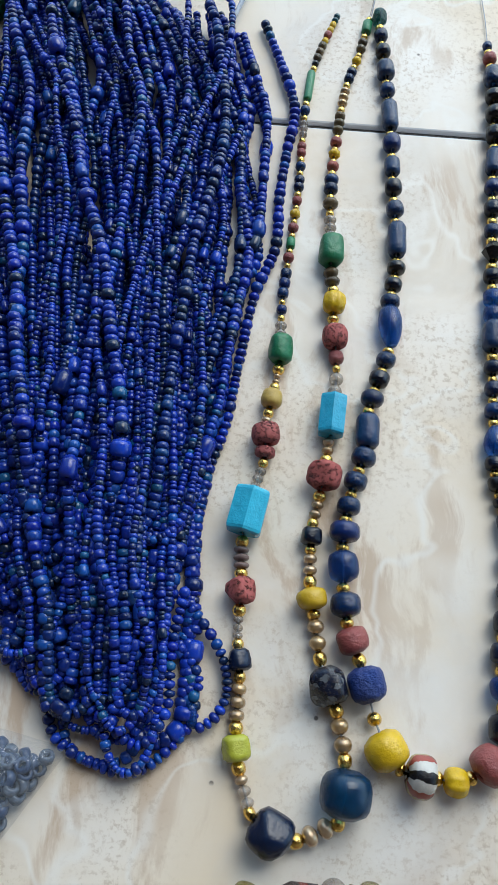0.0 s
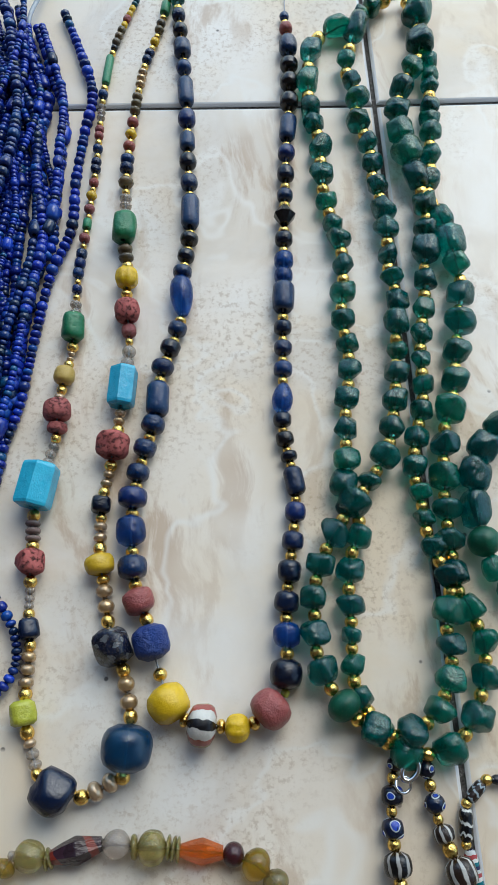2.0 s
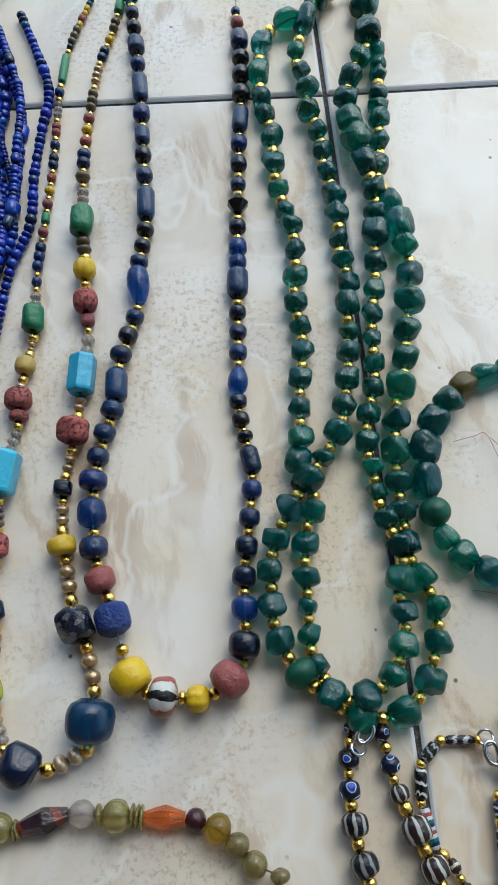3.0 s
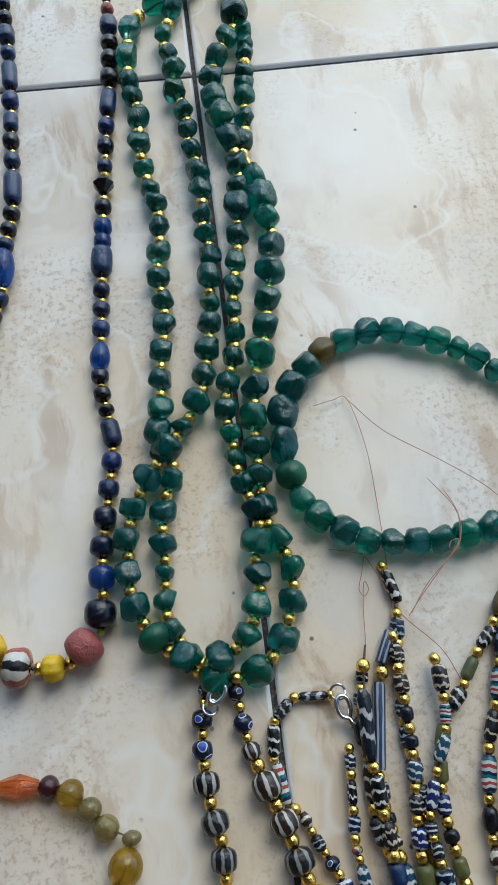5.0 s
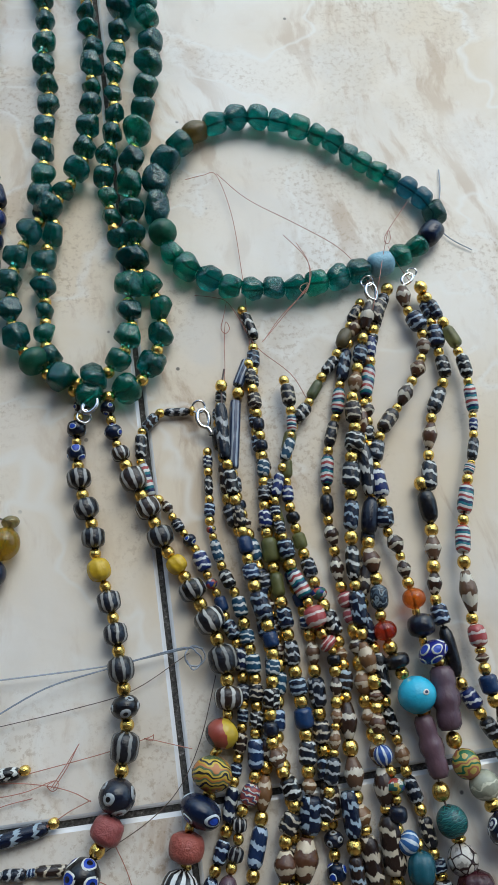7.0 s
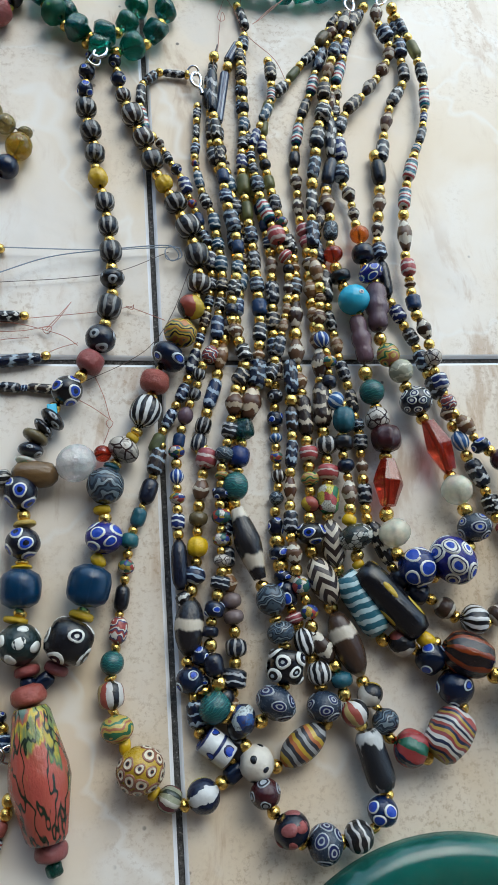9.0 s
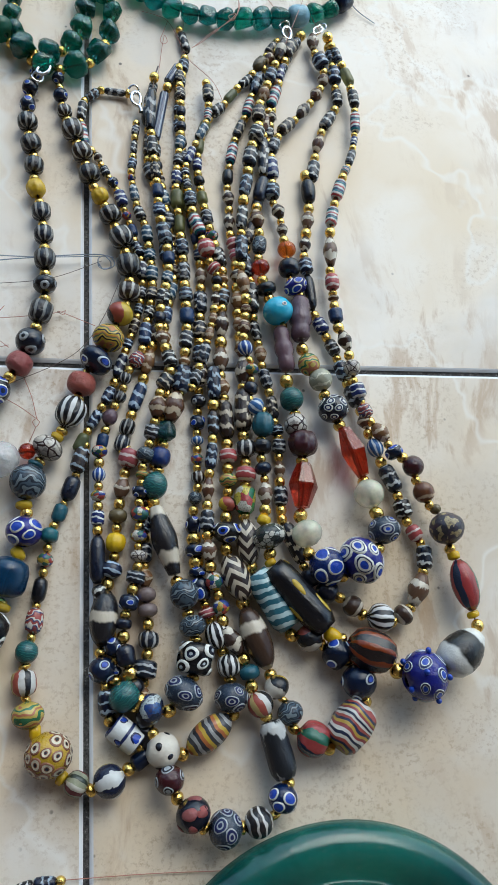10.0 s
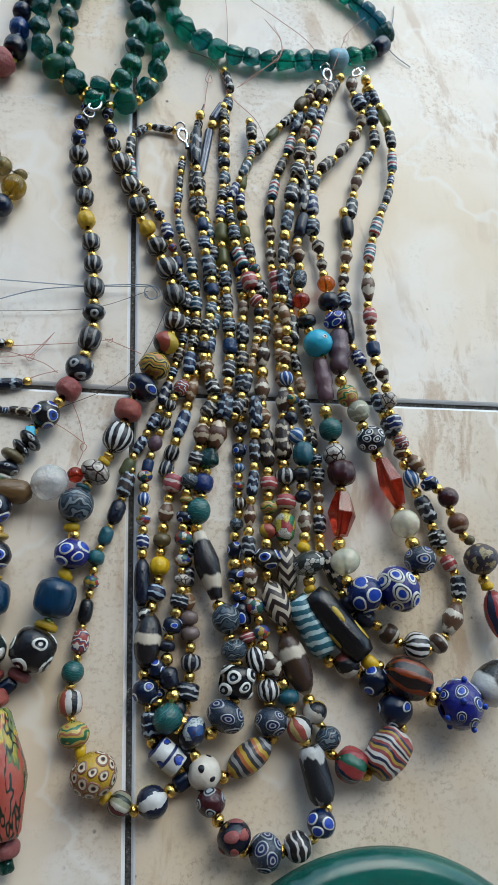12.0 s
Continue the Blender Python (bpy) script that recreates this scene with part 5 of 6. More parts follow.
NECKD = [
    (51.7, 137, "o3.1"), (52.8, 133.7, "bw5.2/8.6 o3.0"), (52.9, 121.9, "st3.8/7.7 o2.6"), (51, 113.1, "bs3.8 o2.5"), (45.4, 100.4, "bs3.7/7.4 o2.5"),
    (41.5, 89.5, "*bw,gy,bs4.1"), (42.5, 77.1, "*bw,bs,bw,bt,bs,nk4.8"), (43.7, 66.6, "st5.6/11.9 o2.8"), (47.4, 53.9, "rs6.7 o2.8"),
    (50.2, 42.8, "rs6.7/5.9 o2.7"), (52.3, 37.8, "*bw,bw,bn,nk4.6"), (50.3, 21.3, "*bw,bw,bn,nk4.1/8.3"), (46.6, 7.4, "bw4.8/8.2 o3.0"), (42.8, -4.1, "bw5.5/9.1 o3.3"),
    (40.1, -12.2, ""), (48.4, -2.6, "*bw,bw5.2/10.7"), (47.8, -20.7, "bw4.7/11.9 o3.4"), (46.9, -33.7, "bw4.6/11.7 o3.3"),
    (44.9, -47.4, "bn4.9/9.0 o3.3"), (43.7, -59.7, "bw5.7/10.2 o3.7"), (43.3, -70.8, "bn6.4/8.0 o3.6"), (44.1, -82.6, "ft6.8/8.0 o3.2"),
    (46.6, -92.3, "ft6.3 o3.6"), (47.8, -101.8, "bn6.7/11.0 o3.5"), (54.8, -115.1, "te7.8/6.6 o3.5"), (56.5, -124.2, "RS8.6/7.8"),
    (60.7, -132.6, "o3.5"), (60.8, -133.8, "BL9.6/20.7"), (66.1, -152.8, "o3.4"), (66.3, -154.1, "BE9.8/9.4"), (61.4, -162.6, "o3.0"),
    (60.1, -163.7, "BM10.4/11.1"), (50.5, -165.9, "o2.6"), (49.7, -166.1, "EG12.1/11.3"), (38.5, -164.9, "o2.6"), (37.5, -164.5, "RD12.0/11.3"),
    (30.2, -156.4, "o3.6"), (28.4, -154.2, "PE9.5/9.2"), (25.1, -145, "nk6.7 o3.3"), (21, -133.3, "*nk,bn6.0"), (14.1, -113.7, "nk6.4 o3.4"),
    (12.5, -101.1, "nk6.5 o3.4"), (13.7, -94.8, "ey7.0/6.2 o3.5"), (16.5, -85.7, "bw7.4/6.6 o3.5"), (18.2, -78.2, "mw6.7/5.9 o2.8"),
]
NECKD += [
    (18.3, -71.1, "ft6.4 o2.8"), (18.8, -63.7, "ft7.2/6.8 o3.2"), (19, -54.7, "ey6.5/5.7 o3.2"), (20.1, -47.6, "gs5.7/4.9 o3.3"),
    (20.7, -41.5, "sw7.0/5.8 o2.9"), (23.6, -32.2, "bw6.7/7.1 o3.3"), (25.6, -23.8, "bn7.2/8.5 o3.4"), (28.2, -11.8, "bw6.0/7.3 o3.4"),
    (32.1, -2.7, "*bw,bn4.8"), (28.2, 15.9, "*bw,bs,bw,bt,bs,nk4.9"), (32.8, 42.4, "*bw,bs,bw,bt,bn,nk5.0"), (29.9, 65.1, "*bw,bs,bw,bt,bs,nk4.6"), (28.9, 83.5, "*bw,bn4.3"),
    (27.3, 108, "bw4.4/10.6"), (28, 129.5, "o3.4"), (31.3, 142.5, ""),
]

NECKE = [
    (88.4, 166.4, "o3.2"), (86.9, 163.7, "bw4.6/9.1 o2.7"), (81.1, 155, "ol5.4/9.8 o3.1"), (73.6, 143.3, "bw4.0/7.5 o3.1"),
    (65.9, 134.5, "gy4.3/9.5 o3.0"), (59.8, 125.6, "bw4.7/6.4 o3.0"), (52, 116, "*bw,gy,bs4.2"), (47.1, 96.4, "*bw,bs,bw,bt,bs,nk4.1"), (47.9, 79.1, "*bw,gy4.4"),
    (51, 60, "*bn,bw,bn,rl,gw5.1"), (55.1, 39.6, "*bn,bw,bn,rl,gw5.4"), (53.8, 22.7, "*bn5.7/8.3"), (52.4, 6.5, "bn6.7/10.0 o3.3"), (51.8, -7.3, "bn7.4/12.1 o3.9"),
    (52.6, -16, "bw6.0/16.2 o3.8"), (52.8, -35.7, "rs7.2/6.7 o3.8"), (52.4, -45.4, "gs7.1/5.8 o3.3"), (51.9, -54.4, "yb7.4/7.0 o3.7"),
    (50.6, -64.1, "ec11.0/9.0 o3.7"), (50.4, -76.2, "FL10.1/18.1"), (55.8, -93.7, "o4.0"), (54.9, -95, "LG9.9/22.8"), (63, -117.6, "o4.0"),
    (63.2, -119.5, "yb9.1/8.3"), (66.7, -127, "o3.5"), (67.7, -128, "sw9.4/9.0"), (70.5, -136.2, "o3.5"), (71.2, -138.3, "rg12.6/11.8"),
    (81.4, -143.3, "o4.0"), (83.1, -143.9, "LT14.6/17.1"), (95.8, -131.2, "o3.7"), (96.4, -129.5, "ny11.9/11.1"), (92.5, -117.2, "o3.3"),
    (91.5, -116.2, "ey11.1/10.2"), (83.7, -110.3, "o3.7"), (82.7, -109.5, "yb9.3/8.9"), (73.5, -105.4, "o3.7"), (71.1, -104.3, "TW10.7/25.0"),
    (60.3, -82.4, "o3.7"), (58.6, -80.9, "FL9.2/18.7"), (57.7, -63.2, "o3.8"), (57.5, -61.5, "GR8.4/11.0"), (58.7, -50.8, "o3.8"),
    (58.8, -49.1, "rs8.6/7.7 o3.8"), (59.6, -39.5, "bm8.6/7.8 o3.9"),
]
NECKE += [
    (59.4, -28.5, "bw7.0/15.8"), (60.4, -11.4, "o4.0"), (60.2, -9.6, "bn6.7/9.8"), (61.1, 2.2, "*bn6.4/9.1"), (60.5, 23.7, "*bn,bw6.0"),
    (61.2, 46.2, "rs5.7x2 o3.2"), (59.3, 60.8, "bn4.9/7.4 o2.9"), (59.6, 73.2, "bn5.4/7.5 o2.9"), (59.5, 83.8, "bk5.0/8.4 o2.9"),
    (61.2, 94.6, "st4.7/11.1 o3.0"), (64.7, 108.8, "bw4.4/10.9 o3.0"), (69.9, 120.9, "st4.9/11.5 o3.1"), (73.9, 133.5, "bw4.5 o2.7"),
    (81.5, 151.2, "bn5.1 o3.2"), (88, 160.6, ""),
]

NECKF = [
    (90.8, 163.9, "bn5.4 o3.2"), (83.8, 145.6, "bw5.4/7.6 o3.6"), (79.8, 135, "bn5.7/7.5 o3.5"), (75.7, 123.5, "bw6.5/8.7 o3.9"),
    (74.5, 111.8, "bw7.3/7.7 o3.9"), (70.7, 101, "bw6.3/9.3 o3.8"), (68.1, 87.3, "bw4.9/8.2 o3.7"), (65.1, 71.9, "bw4.9/12.6 o3.2"),
    (63.6, 56.7, "bw5.2/8.7 o3.2"), (62.6, 40.1, "*bw,bn5.5/8.6"), (63.4, 24.8, "*bn5.7/7.7"), (61.5, 8.7, "sm6.1/6.4 o3.0"),
    (63.5, -1.3, "ft6.4/5.6 o2.6"), (63.4, -9.1, "bk5.9/5.6 o2.6"), (62.2, -17.3, "sm7.5/7.0"), (67, -21.4, "o3.1"), (67.1, -21.9, "tm8.2/9.5"),
    (65.9, -32.4, "o3.0"), (65.9, -32.8, "nk7.7/6.9 o3.0"), (65.2, -41.7, "nb7.3/7.3 o3.0"), (66, -49.7, "bn6.3/9.7 o3.8"),
    (65.1, -62.3, "dy5.0/3.8"), (64.1, -66.3, "PW13.7/11.7"), (66.3, -75.4, "o3.7 dy4.6/3.3"), (66.4, -81.3, "DS11.8/31.0"),
    (84, -104.8, "dy5.0/4.1"), (89.8, -108.2, "o3.7"), (90.9, -109.1, "BR14.8/18.0"), (107.6, -117.4, "o4.0"), (109.2, -123.4, "HN18.4/18.4"),
    (125.4, -120.4, "WK14.6/17.3"), (140.8, -109, "o3.2"), (142.1, -103.6, "dy5.1/4.1"), (141.5, -100.9, "ZL10.2/21.5"),
    (137.8, -81.8, "dy5.1/4.2"), (137.5, -78, "o3.7"), (135.8, -76.2, "BF13.7/13.2"), (133.5, -63.7, "ol4.7/4.3"), (131.6, -60.1, "o3.3"),
    (129.7, -59.4, "ag8.1/8.1"), (127.3, -50.7, "o2.8"), (125.9, -48.9, "mr8.1/7.6"), (124.7, -40.3, "o2.8"), (120, -40.8, "ey7.8/7.4 o3.2"),
    (116.4, -33.8, "bn6.9/9.2 o3.2"),
]
NECKF += [
    (110, -23.9, "sr6.5/9.3 o3.2"), (107.4, -15.8, "bs7.0/7.9 o3.3"), (105.4, -6.5, "mw6.6/6.1 o3.3"), (104.7, 5.5, "*bw,bn5.2"),
    (101.2, 17.7, "bt6.2/6.7 o3.4"), (101, 27.5, "bn5.3 o3.4"), (101, 32.5, "rs6.3/8.7 o3.4"), (100.9, 43.8, "bn6.0/9.9 o3.5"),
    (103.1, 63.7, "st5.0 o3.0"), (106.8, 77.4, "st5.1/8.7 o3.1"), (112.2, 91.6, "st4.4/7.9 o2.6"), (114.8, 96.3, "bw4.0/9.8 o2.7"),
    (118.4, 107.4, "bs3.6/7.7 o2.7"), (119.7, 114.3, "st4.6/11.5 o2.8"), (121.2, 128.3, "bw5.1/10.7 o3.2"), (120.1, 140.8, "gy4.7/8.0 o3.3"),
    (116.8, 153.9, "bw4.2/9.4 o3.3"), (113.1, 164.8, "o3.8"), (110.8, 170.4, ""),
]

NECKG = [
    (95, 164.4, "bw5.5/8.2 o3.6"), (89, 149.9, "bs4.0/8.1 o3.1"), (85.9, 137.9, "st4.8/11.9 o3.1"), (79.8, 121.6, "bn4.8/9.5 o3.0"),
    (77, 108, "bw5.1/14.8"), (75.3, 88, "bk6.2/14.5 o3.7"), (71.1, 70.2, "bn6.9/9.0 o3.7"), (71.6, 57.8, "gk6.4/10.1 o3.2"),
    (70.5, 45.9, "rc8.0/7.6 o4.0"), (71.9, 34.9, "nk9.0/7.9 o3.9"), (74, 27, "TQ12.1/11.3"), (78, 15.6, "o4.3"), (77.4, 15.4, "PL8.0/20.9"),
    (78.2, -4.4, "o4.2"), (77.9, -11.4, "tr9.0/8.3"), (80.1, -21.2, "o2.6"), (80.2, -22.1, "mw9.6/10.7"), (79.5, -31.9, "o4.9"),
    (81.8, -29.5, "MR11.0/9.2"), (81.3, -40.4, "o4.4"), (81.2, -42.6, "RF11.1/17.2"), (79.4, -60.4, "o4.3"), (78.4, -65, "CL11.9/10.6"),
    (81.7, -74.9, "o3.8"), (80.2, -79.4, "BE14.0/14.0"), (93, -85.2, "o3.8"), (92.4, -85, "EQ18.8/18.3"), (105.8, -77, "o3.5"),
    (109.5, -74.8, "ed12.9/12.0"), (110.3, -64.1, "o4.4"), (107.6, -60.9, "CL11.2/10.7"), (104.8, -49.6, "o4.5"), (105, -48.4, "RF10.4/19.9"),
    (98.5, -28.4, "o4.5"), (97, -26.2, "bf12.3/11.8"), (93.5, -15.3, "o4.6"), (92.5, -12.7, "cw9.6/9.6"), (90.5, -3.3, "o3.5"),
    (89.1, -5.9, "gs8.5/8.5 o3.9"), (85.4, 8.6, "PL9.6/20.9"), (86.2, 29, "o4.0"), (86, 30, "eq10.9/9.3"), (83.3, 36.9, "o3.6"),
    (82.8, 38.4, "nk9.0/7.7"), (82.9, 46.2, "o4.1"),
]
NECKG += [
    (82.5, 47.7, "or7.8/7.0"), (82.6, 55, "o3.3"), (81.9, 58.7, "bn5.4/7.1 o2.9"), (81.5, 67.5, "bn6.3/7.1 o2.9"), (78.8, 76.6, "bw6.4/7.2 o3.0"),
    (79.4, 87.4, "bs6.0/11.2 o3.0"), (80.2, 100.7, "bw5.2/7.4 o3.1"), (84.7, 111.6, "bw5.8/11.6 o3.1"), (93.4, 121.1, "bn5.9/10.0 o3.2"),
    (101.5, 131.4, "bn6.4/7.8 o3.2"), (106.8, 140.2, "bn6.0"), (108.5, 146.7, "o3.2"), (108.4, 150.4, "bs7.0/7.9 o3.3"), (105.1, 160.6, "bn5.7/8.0"),
    (104.9, 169.9, ""),
]

NECKH = [
    (102.1, 170.7, "o3.7"), (98, 167.3, "*bw,bw,bn,nk4.5"), (86.8, 143.2, "*bw,bn4.8"), (80.4, 114.9, "*bw,bw,bn,nk5.1"), (78.2, 97, "*bw,bw,bn,nk4.5"),
    (70, 67.7, "bw4.8/10.1 o3.2"), (65.3, 50, "bw5.2/11.9 o3.2"), (66.8, 36, "bw5.4/13.6 o3.1"), (66.8, 18.9, "bw4.6/11.5 o3.1"),
    (68.3, 7.7, "bn5.3 o3.0"), (69.1, -2.2, "bw4.5/7.5 o3.0"), (71.3, -13.9, "bw4.8/11.1 o3.0"), (72.5, -26, "bw5.7/8.7 o3.5"),
    (73.2, -31.9, "bw5.6/6.1 o3.0"), (72.8, -40.6, "*bw,bs,bw,bt,bn,nk5.1/7.6"), (72.1, -61.6, "o3.4"), (73.1, -64.8, "bw5.5/10.5"), (78.5, -80.3, "o3.4"),
    (79.8, -82.1, "nk7.1"), (83, -88.8, "nk8.4/8.8"), (90.3, -92.7, "o3.6"), (92.8, -94.4, "gw7.7/7.2"), (99, -99.3, "o3.6"),
    (100.8, -100.5, "MB10.9/10.9"), (110.7, -102.8, "o3.7"), (112.1, -102.8, "gw8.3/7.9"), (117.9, -98.8, "o3.7"), (119.2, -97.6, "bn8.5/13.2"),
    (125, -86.2, "o3.8"), (126.5, -84.4, "bw6.2/9.6"), (126.9, -75.2, "o3.4"), (125.7, -73.4, "rs6.3/8.2 o3.4"), (121.2, -64.1, "bw7.3/8.3 o3.4"),
    (118.9, -53.8, "bw6.9/13.7 o3.9"), (113.5, -39.8, "sm6.0/6.9 o3.2"), (109.7, -27.5, "bn6.5/6.0 o3.2"), (107.4, -18.4, "bw7.0/10.2 o3.2"),
    (103, -6.6, "bw6.1/10.3 o3.3"), (100.2, 4.3, "bw5.2 o3.3"), (96.3, 14.1, "bs5.7 o3.3"), (92.5, 24, "bk4.8/14.4"), (91.2, 41.5, "bs6.3/8.2 o3.4"),
    (90.9, 51.7, "*bw,bn5.5/9.9"), (95.1, 75.9, "*bw,bw,bn,nk5.5/10.1"), (95, 93, ""),
]
NECKH += [
    (97.1, 88.1, "bw5.3/7.9 o3.1"), (100.9, 103.2, "bn5.4/8.9 o3.1"), (105.5, 116.8, "bw5.0/8.2 o3.2"), (113.3, 130.4, "bw5.1/9.2 o3.2"),
    (113.8, 142.6, "bs6.1/9.3 o3.3"), (113.8, 155.4, "bw4.7/8.0 o3.3"), (112.4, 166.2, ""),
]

AMBER = [
    (-141.3, 110.1, "am7.8 cl5.1"), (-136.5, 115.8, "AM8.8/8.5"), (-128, 113.8, "dm6.5/1.4x2"), (-125.8, 114.4, "FA7.9/15.1"),
    (-110.8, 117.3, "cl8.2/8.2"), (-102.7, 116.2, "dm6.8/1.4x1"), (-100.2, 116, "AM10.3/8.9"), (-92, 115.5, "dm7.2/1.4x3"),
    (-87.7, 114.7, "fc7.5/12.6"), (-75.2, 113.3, "mr7.1/6.5"), (-69.1, 111.8, "am9.8/9.1"), (-62.2, 107.7, "bz7.7/6.7"), (-57.9, 102.1, "bz7.7/6.7"),
    (-52, 97.2, ""), (-48.5, 97.8, "bz6.8/6.1"), (-48, 93.7, "am9.7/9.3"), (-52.1, 83.3, "nb9.5/8.9"), (-57.2, 75.7, ""), (-58.6, 76.2, "fc6.9/11.3"),
    (-68.7, 71.6, ""),
]

LOOSEA = [
    (-68.2, 17.6, "bw3.5/7.8"), (-60.3, 17.5, "bw4.0/10.3"), (-49.3, 18, "o2.8"), (-46.5, 18.2, ""),
]

LOOSEB = [
    (-67.6, -1.9, "bw4.2/9.6"), (-58, -1, "bw4.3/15.4"), (-41.7, 1.8, "o2.8"), (-38.9, 2.6, ""),
]

LOOSEC = [
    (-65.6, -10.2, "bs3.1/11.5"), (-56.1, -9.6, "bw3.5/6.6"), (-49.1, -10.1, "bs2.7"), (-46.4, -10.2, "bw3.5/9.4"), (-36.6, -10.9, ""),
]

LOOSED = [
    (-21.3, -177.7, "bw3.4/6.1"), (-16.2, -176.7, "bw3.8/6.9"), (-9.1, -176.6, "o2.8"), (-6.7, -176.5, ""),
]

LINKCLEAR = [
    (-51.1, -42.6, "bu8.8/12.4"), (-36, -42.9, "CK13.1/13.9"), (-23.9, -36.8, "rc5.8/5.4"), (-17.9, -37, ""),
]

PENDANTBEADS = [
    (-47.3, -111.9, "rd10.7/6.2"), (-44.6, -117.7, "PD19.6/40.0"), (-39.3, -156, "rd10.6/7.6"), (-38.4, -162.3, "gt5.0/4.3"), (-37.5, -166.3, ""),
]

LINKLEFT = [
    (-68, -45, "bl5.2 ml6 ml6.2"), (-51.6, -43.2, ""),
]

LEFTTAIL = [
    (-68.5, -104, "ny6 o3.2"), (-60.2, -112, "ny6.6/6 o3"), (-55.6, -118.6, "ny5/4.6 o3"), (-53.2, -125.2, "bs4/6"), (-53, -131, ""),
]

LEFTLOW = [
    (-51.4, -142.5, "o3.2"), (-52, -146.5, "o3.2"), (-53, -150, "rd3.6/4.5 st4/6"), (-57.5, -160.5, "rd3.6/4 st4/6"), (-64, -169, ""),
]

LOOSEE = [
    (-71, 45.2, "bn5.4/8.6"), (-61.6, 45.4, "o3.2"), (-58.6, 45.5, "o3.2"), (-55.4, 45.6, ""),
]

HANKEDGE = [
    (-136.2, 455.4, "+sb3.9"), (-127.6, 429.4, "+sb4.3"), (-121.9, 406.2, "+sb4.2"), (-124.8, 383.7, "+sb3.9"), (-127.4, 360.9, "+sb4.0"),
    (-128.4, 336.6, "+sb4.3"), (-135.7, 315.8, "+sb3.8"), (-139.9, 291.6, "+sb3.7"), (-142.5, 273.2, "+sb3.6"), (-144.7, 259.9, "+sb3.3"),
    (-149.8, 242.8, "+sb3.3"), (-153.5, 229.5, "+sb3.4"), (-157.7, 215.6, "+sb3.3"), (-161, 203.2, "+sb3.3"), (-177.6, 190.7, "+sb3.2"),
    (-190.9, 180.6, ""),
]

HANKLOOP = [
    (-170.3, 213.9, "+sb3.3"), (-160.1, 202.2, "+sb3.3"), (-151.4, 195.2, "+sb3.4"), (-142.9, 184, "+sb3.2"), (-139.9, 173, "+sb3.2"),
    (-142.5, 164.5, "+sb3.5"), (-149.2, 160.2, "bx3.9/8.8"), (-150.6, 167.6, "+sb3.2"), (-148.8, 173.5, "+sb3.0"), (-152.3, 181.1, "+sb3.3"),
    (-162.9, 190.3, ""),
]

HANKLOW = [
    (-196.8, 182.1, "+sb3.1"), (-195.8, 168.5, "+sb3.1"), (-192.4, 157.1, "+sb3.4"), (-182.1, 150.2, "+sb3.2"), (-168.1, 146.8, "+sb3.3"),
    (-156.7, 154.3, "+sb3.1"), (-149.6, 165.1, "+sb3.2"), (-153.1, 178.5, "+sb3.3"), (-161, 188.7, ""),
]

HANKMID = [
    (-185.7, 216, "+sb3.4"), (-177.9, 192.7, "+sb3.2"), (-174.5, 176.5, "bx4.5/9.8"), (-173.7, 166.6, "+sb3.5"), (-173.7, 159.4, "+sb3.1"),
    (-164.8, 154.9, "+sb3.3"), (-158, 165.6, "+sb3.4"), (-157.9, 176.3, "+sb3.4"), (-157, 188.3, "+sb3.3"), (-154.4, 202.6, ""),
]

HANKLOOSE = [
    (-139.8, 357.3, "+sb3.3"), (-136.7, 346.5, "+sb3.7"), (-135, 333.3, "+sb4.3"), (-138.5, 322.8, "+sb4.1"), (-145.8, 315, "+sb3.6"),
    (-151.2, 295.5, "+sb3.5"), (-153.3, 276.9, ""),
]

GREENEND = [
    (-269.1, 429.4, "+gr4.4"), (-259.2, 443.2, "+gr4.4"), (-252.4, 455.5, "+gr4.5"), (-250.7, 478.3, ""),
]


# ---- unseen slabs added behind, beside and above the camera to block sky light ----
M["blocker_brown"] = plain("light_blocker_brown", [(0.10, 0.07, 0.05)], 0.7)


def slab(name, centre, size, label):
    bm = bmesh.new()
    bmesh.ops.create_cube(bm, size=1.0, matrix=Matrix.Translation(centre) @ Matrix.Diagonal((*size, 1)))
    tagged(mesh_object(name, bm, [M["blocker_brown"]], smooth=False), label, name.split("_")[0], kind="structure")


slab("wall_south", (0, -0.7, 1.3), (5.6, 0.15, 2.6), "unseen dark slab added behind to block sky light")
slab("wall_west", (-2.7, 0.7, 1.3), (0.15, 3.2, 2.6), "unseen dark slab added at the side to block sky light")
slab("ceiling", (0, 0.1, 2.66), (5.6, 1.9, 0.12), "unseen dark slab added overhead to keep bead reflections dark")


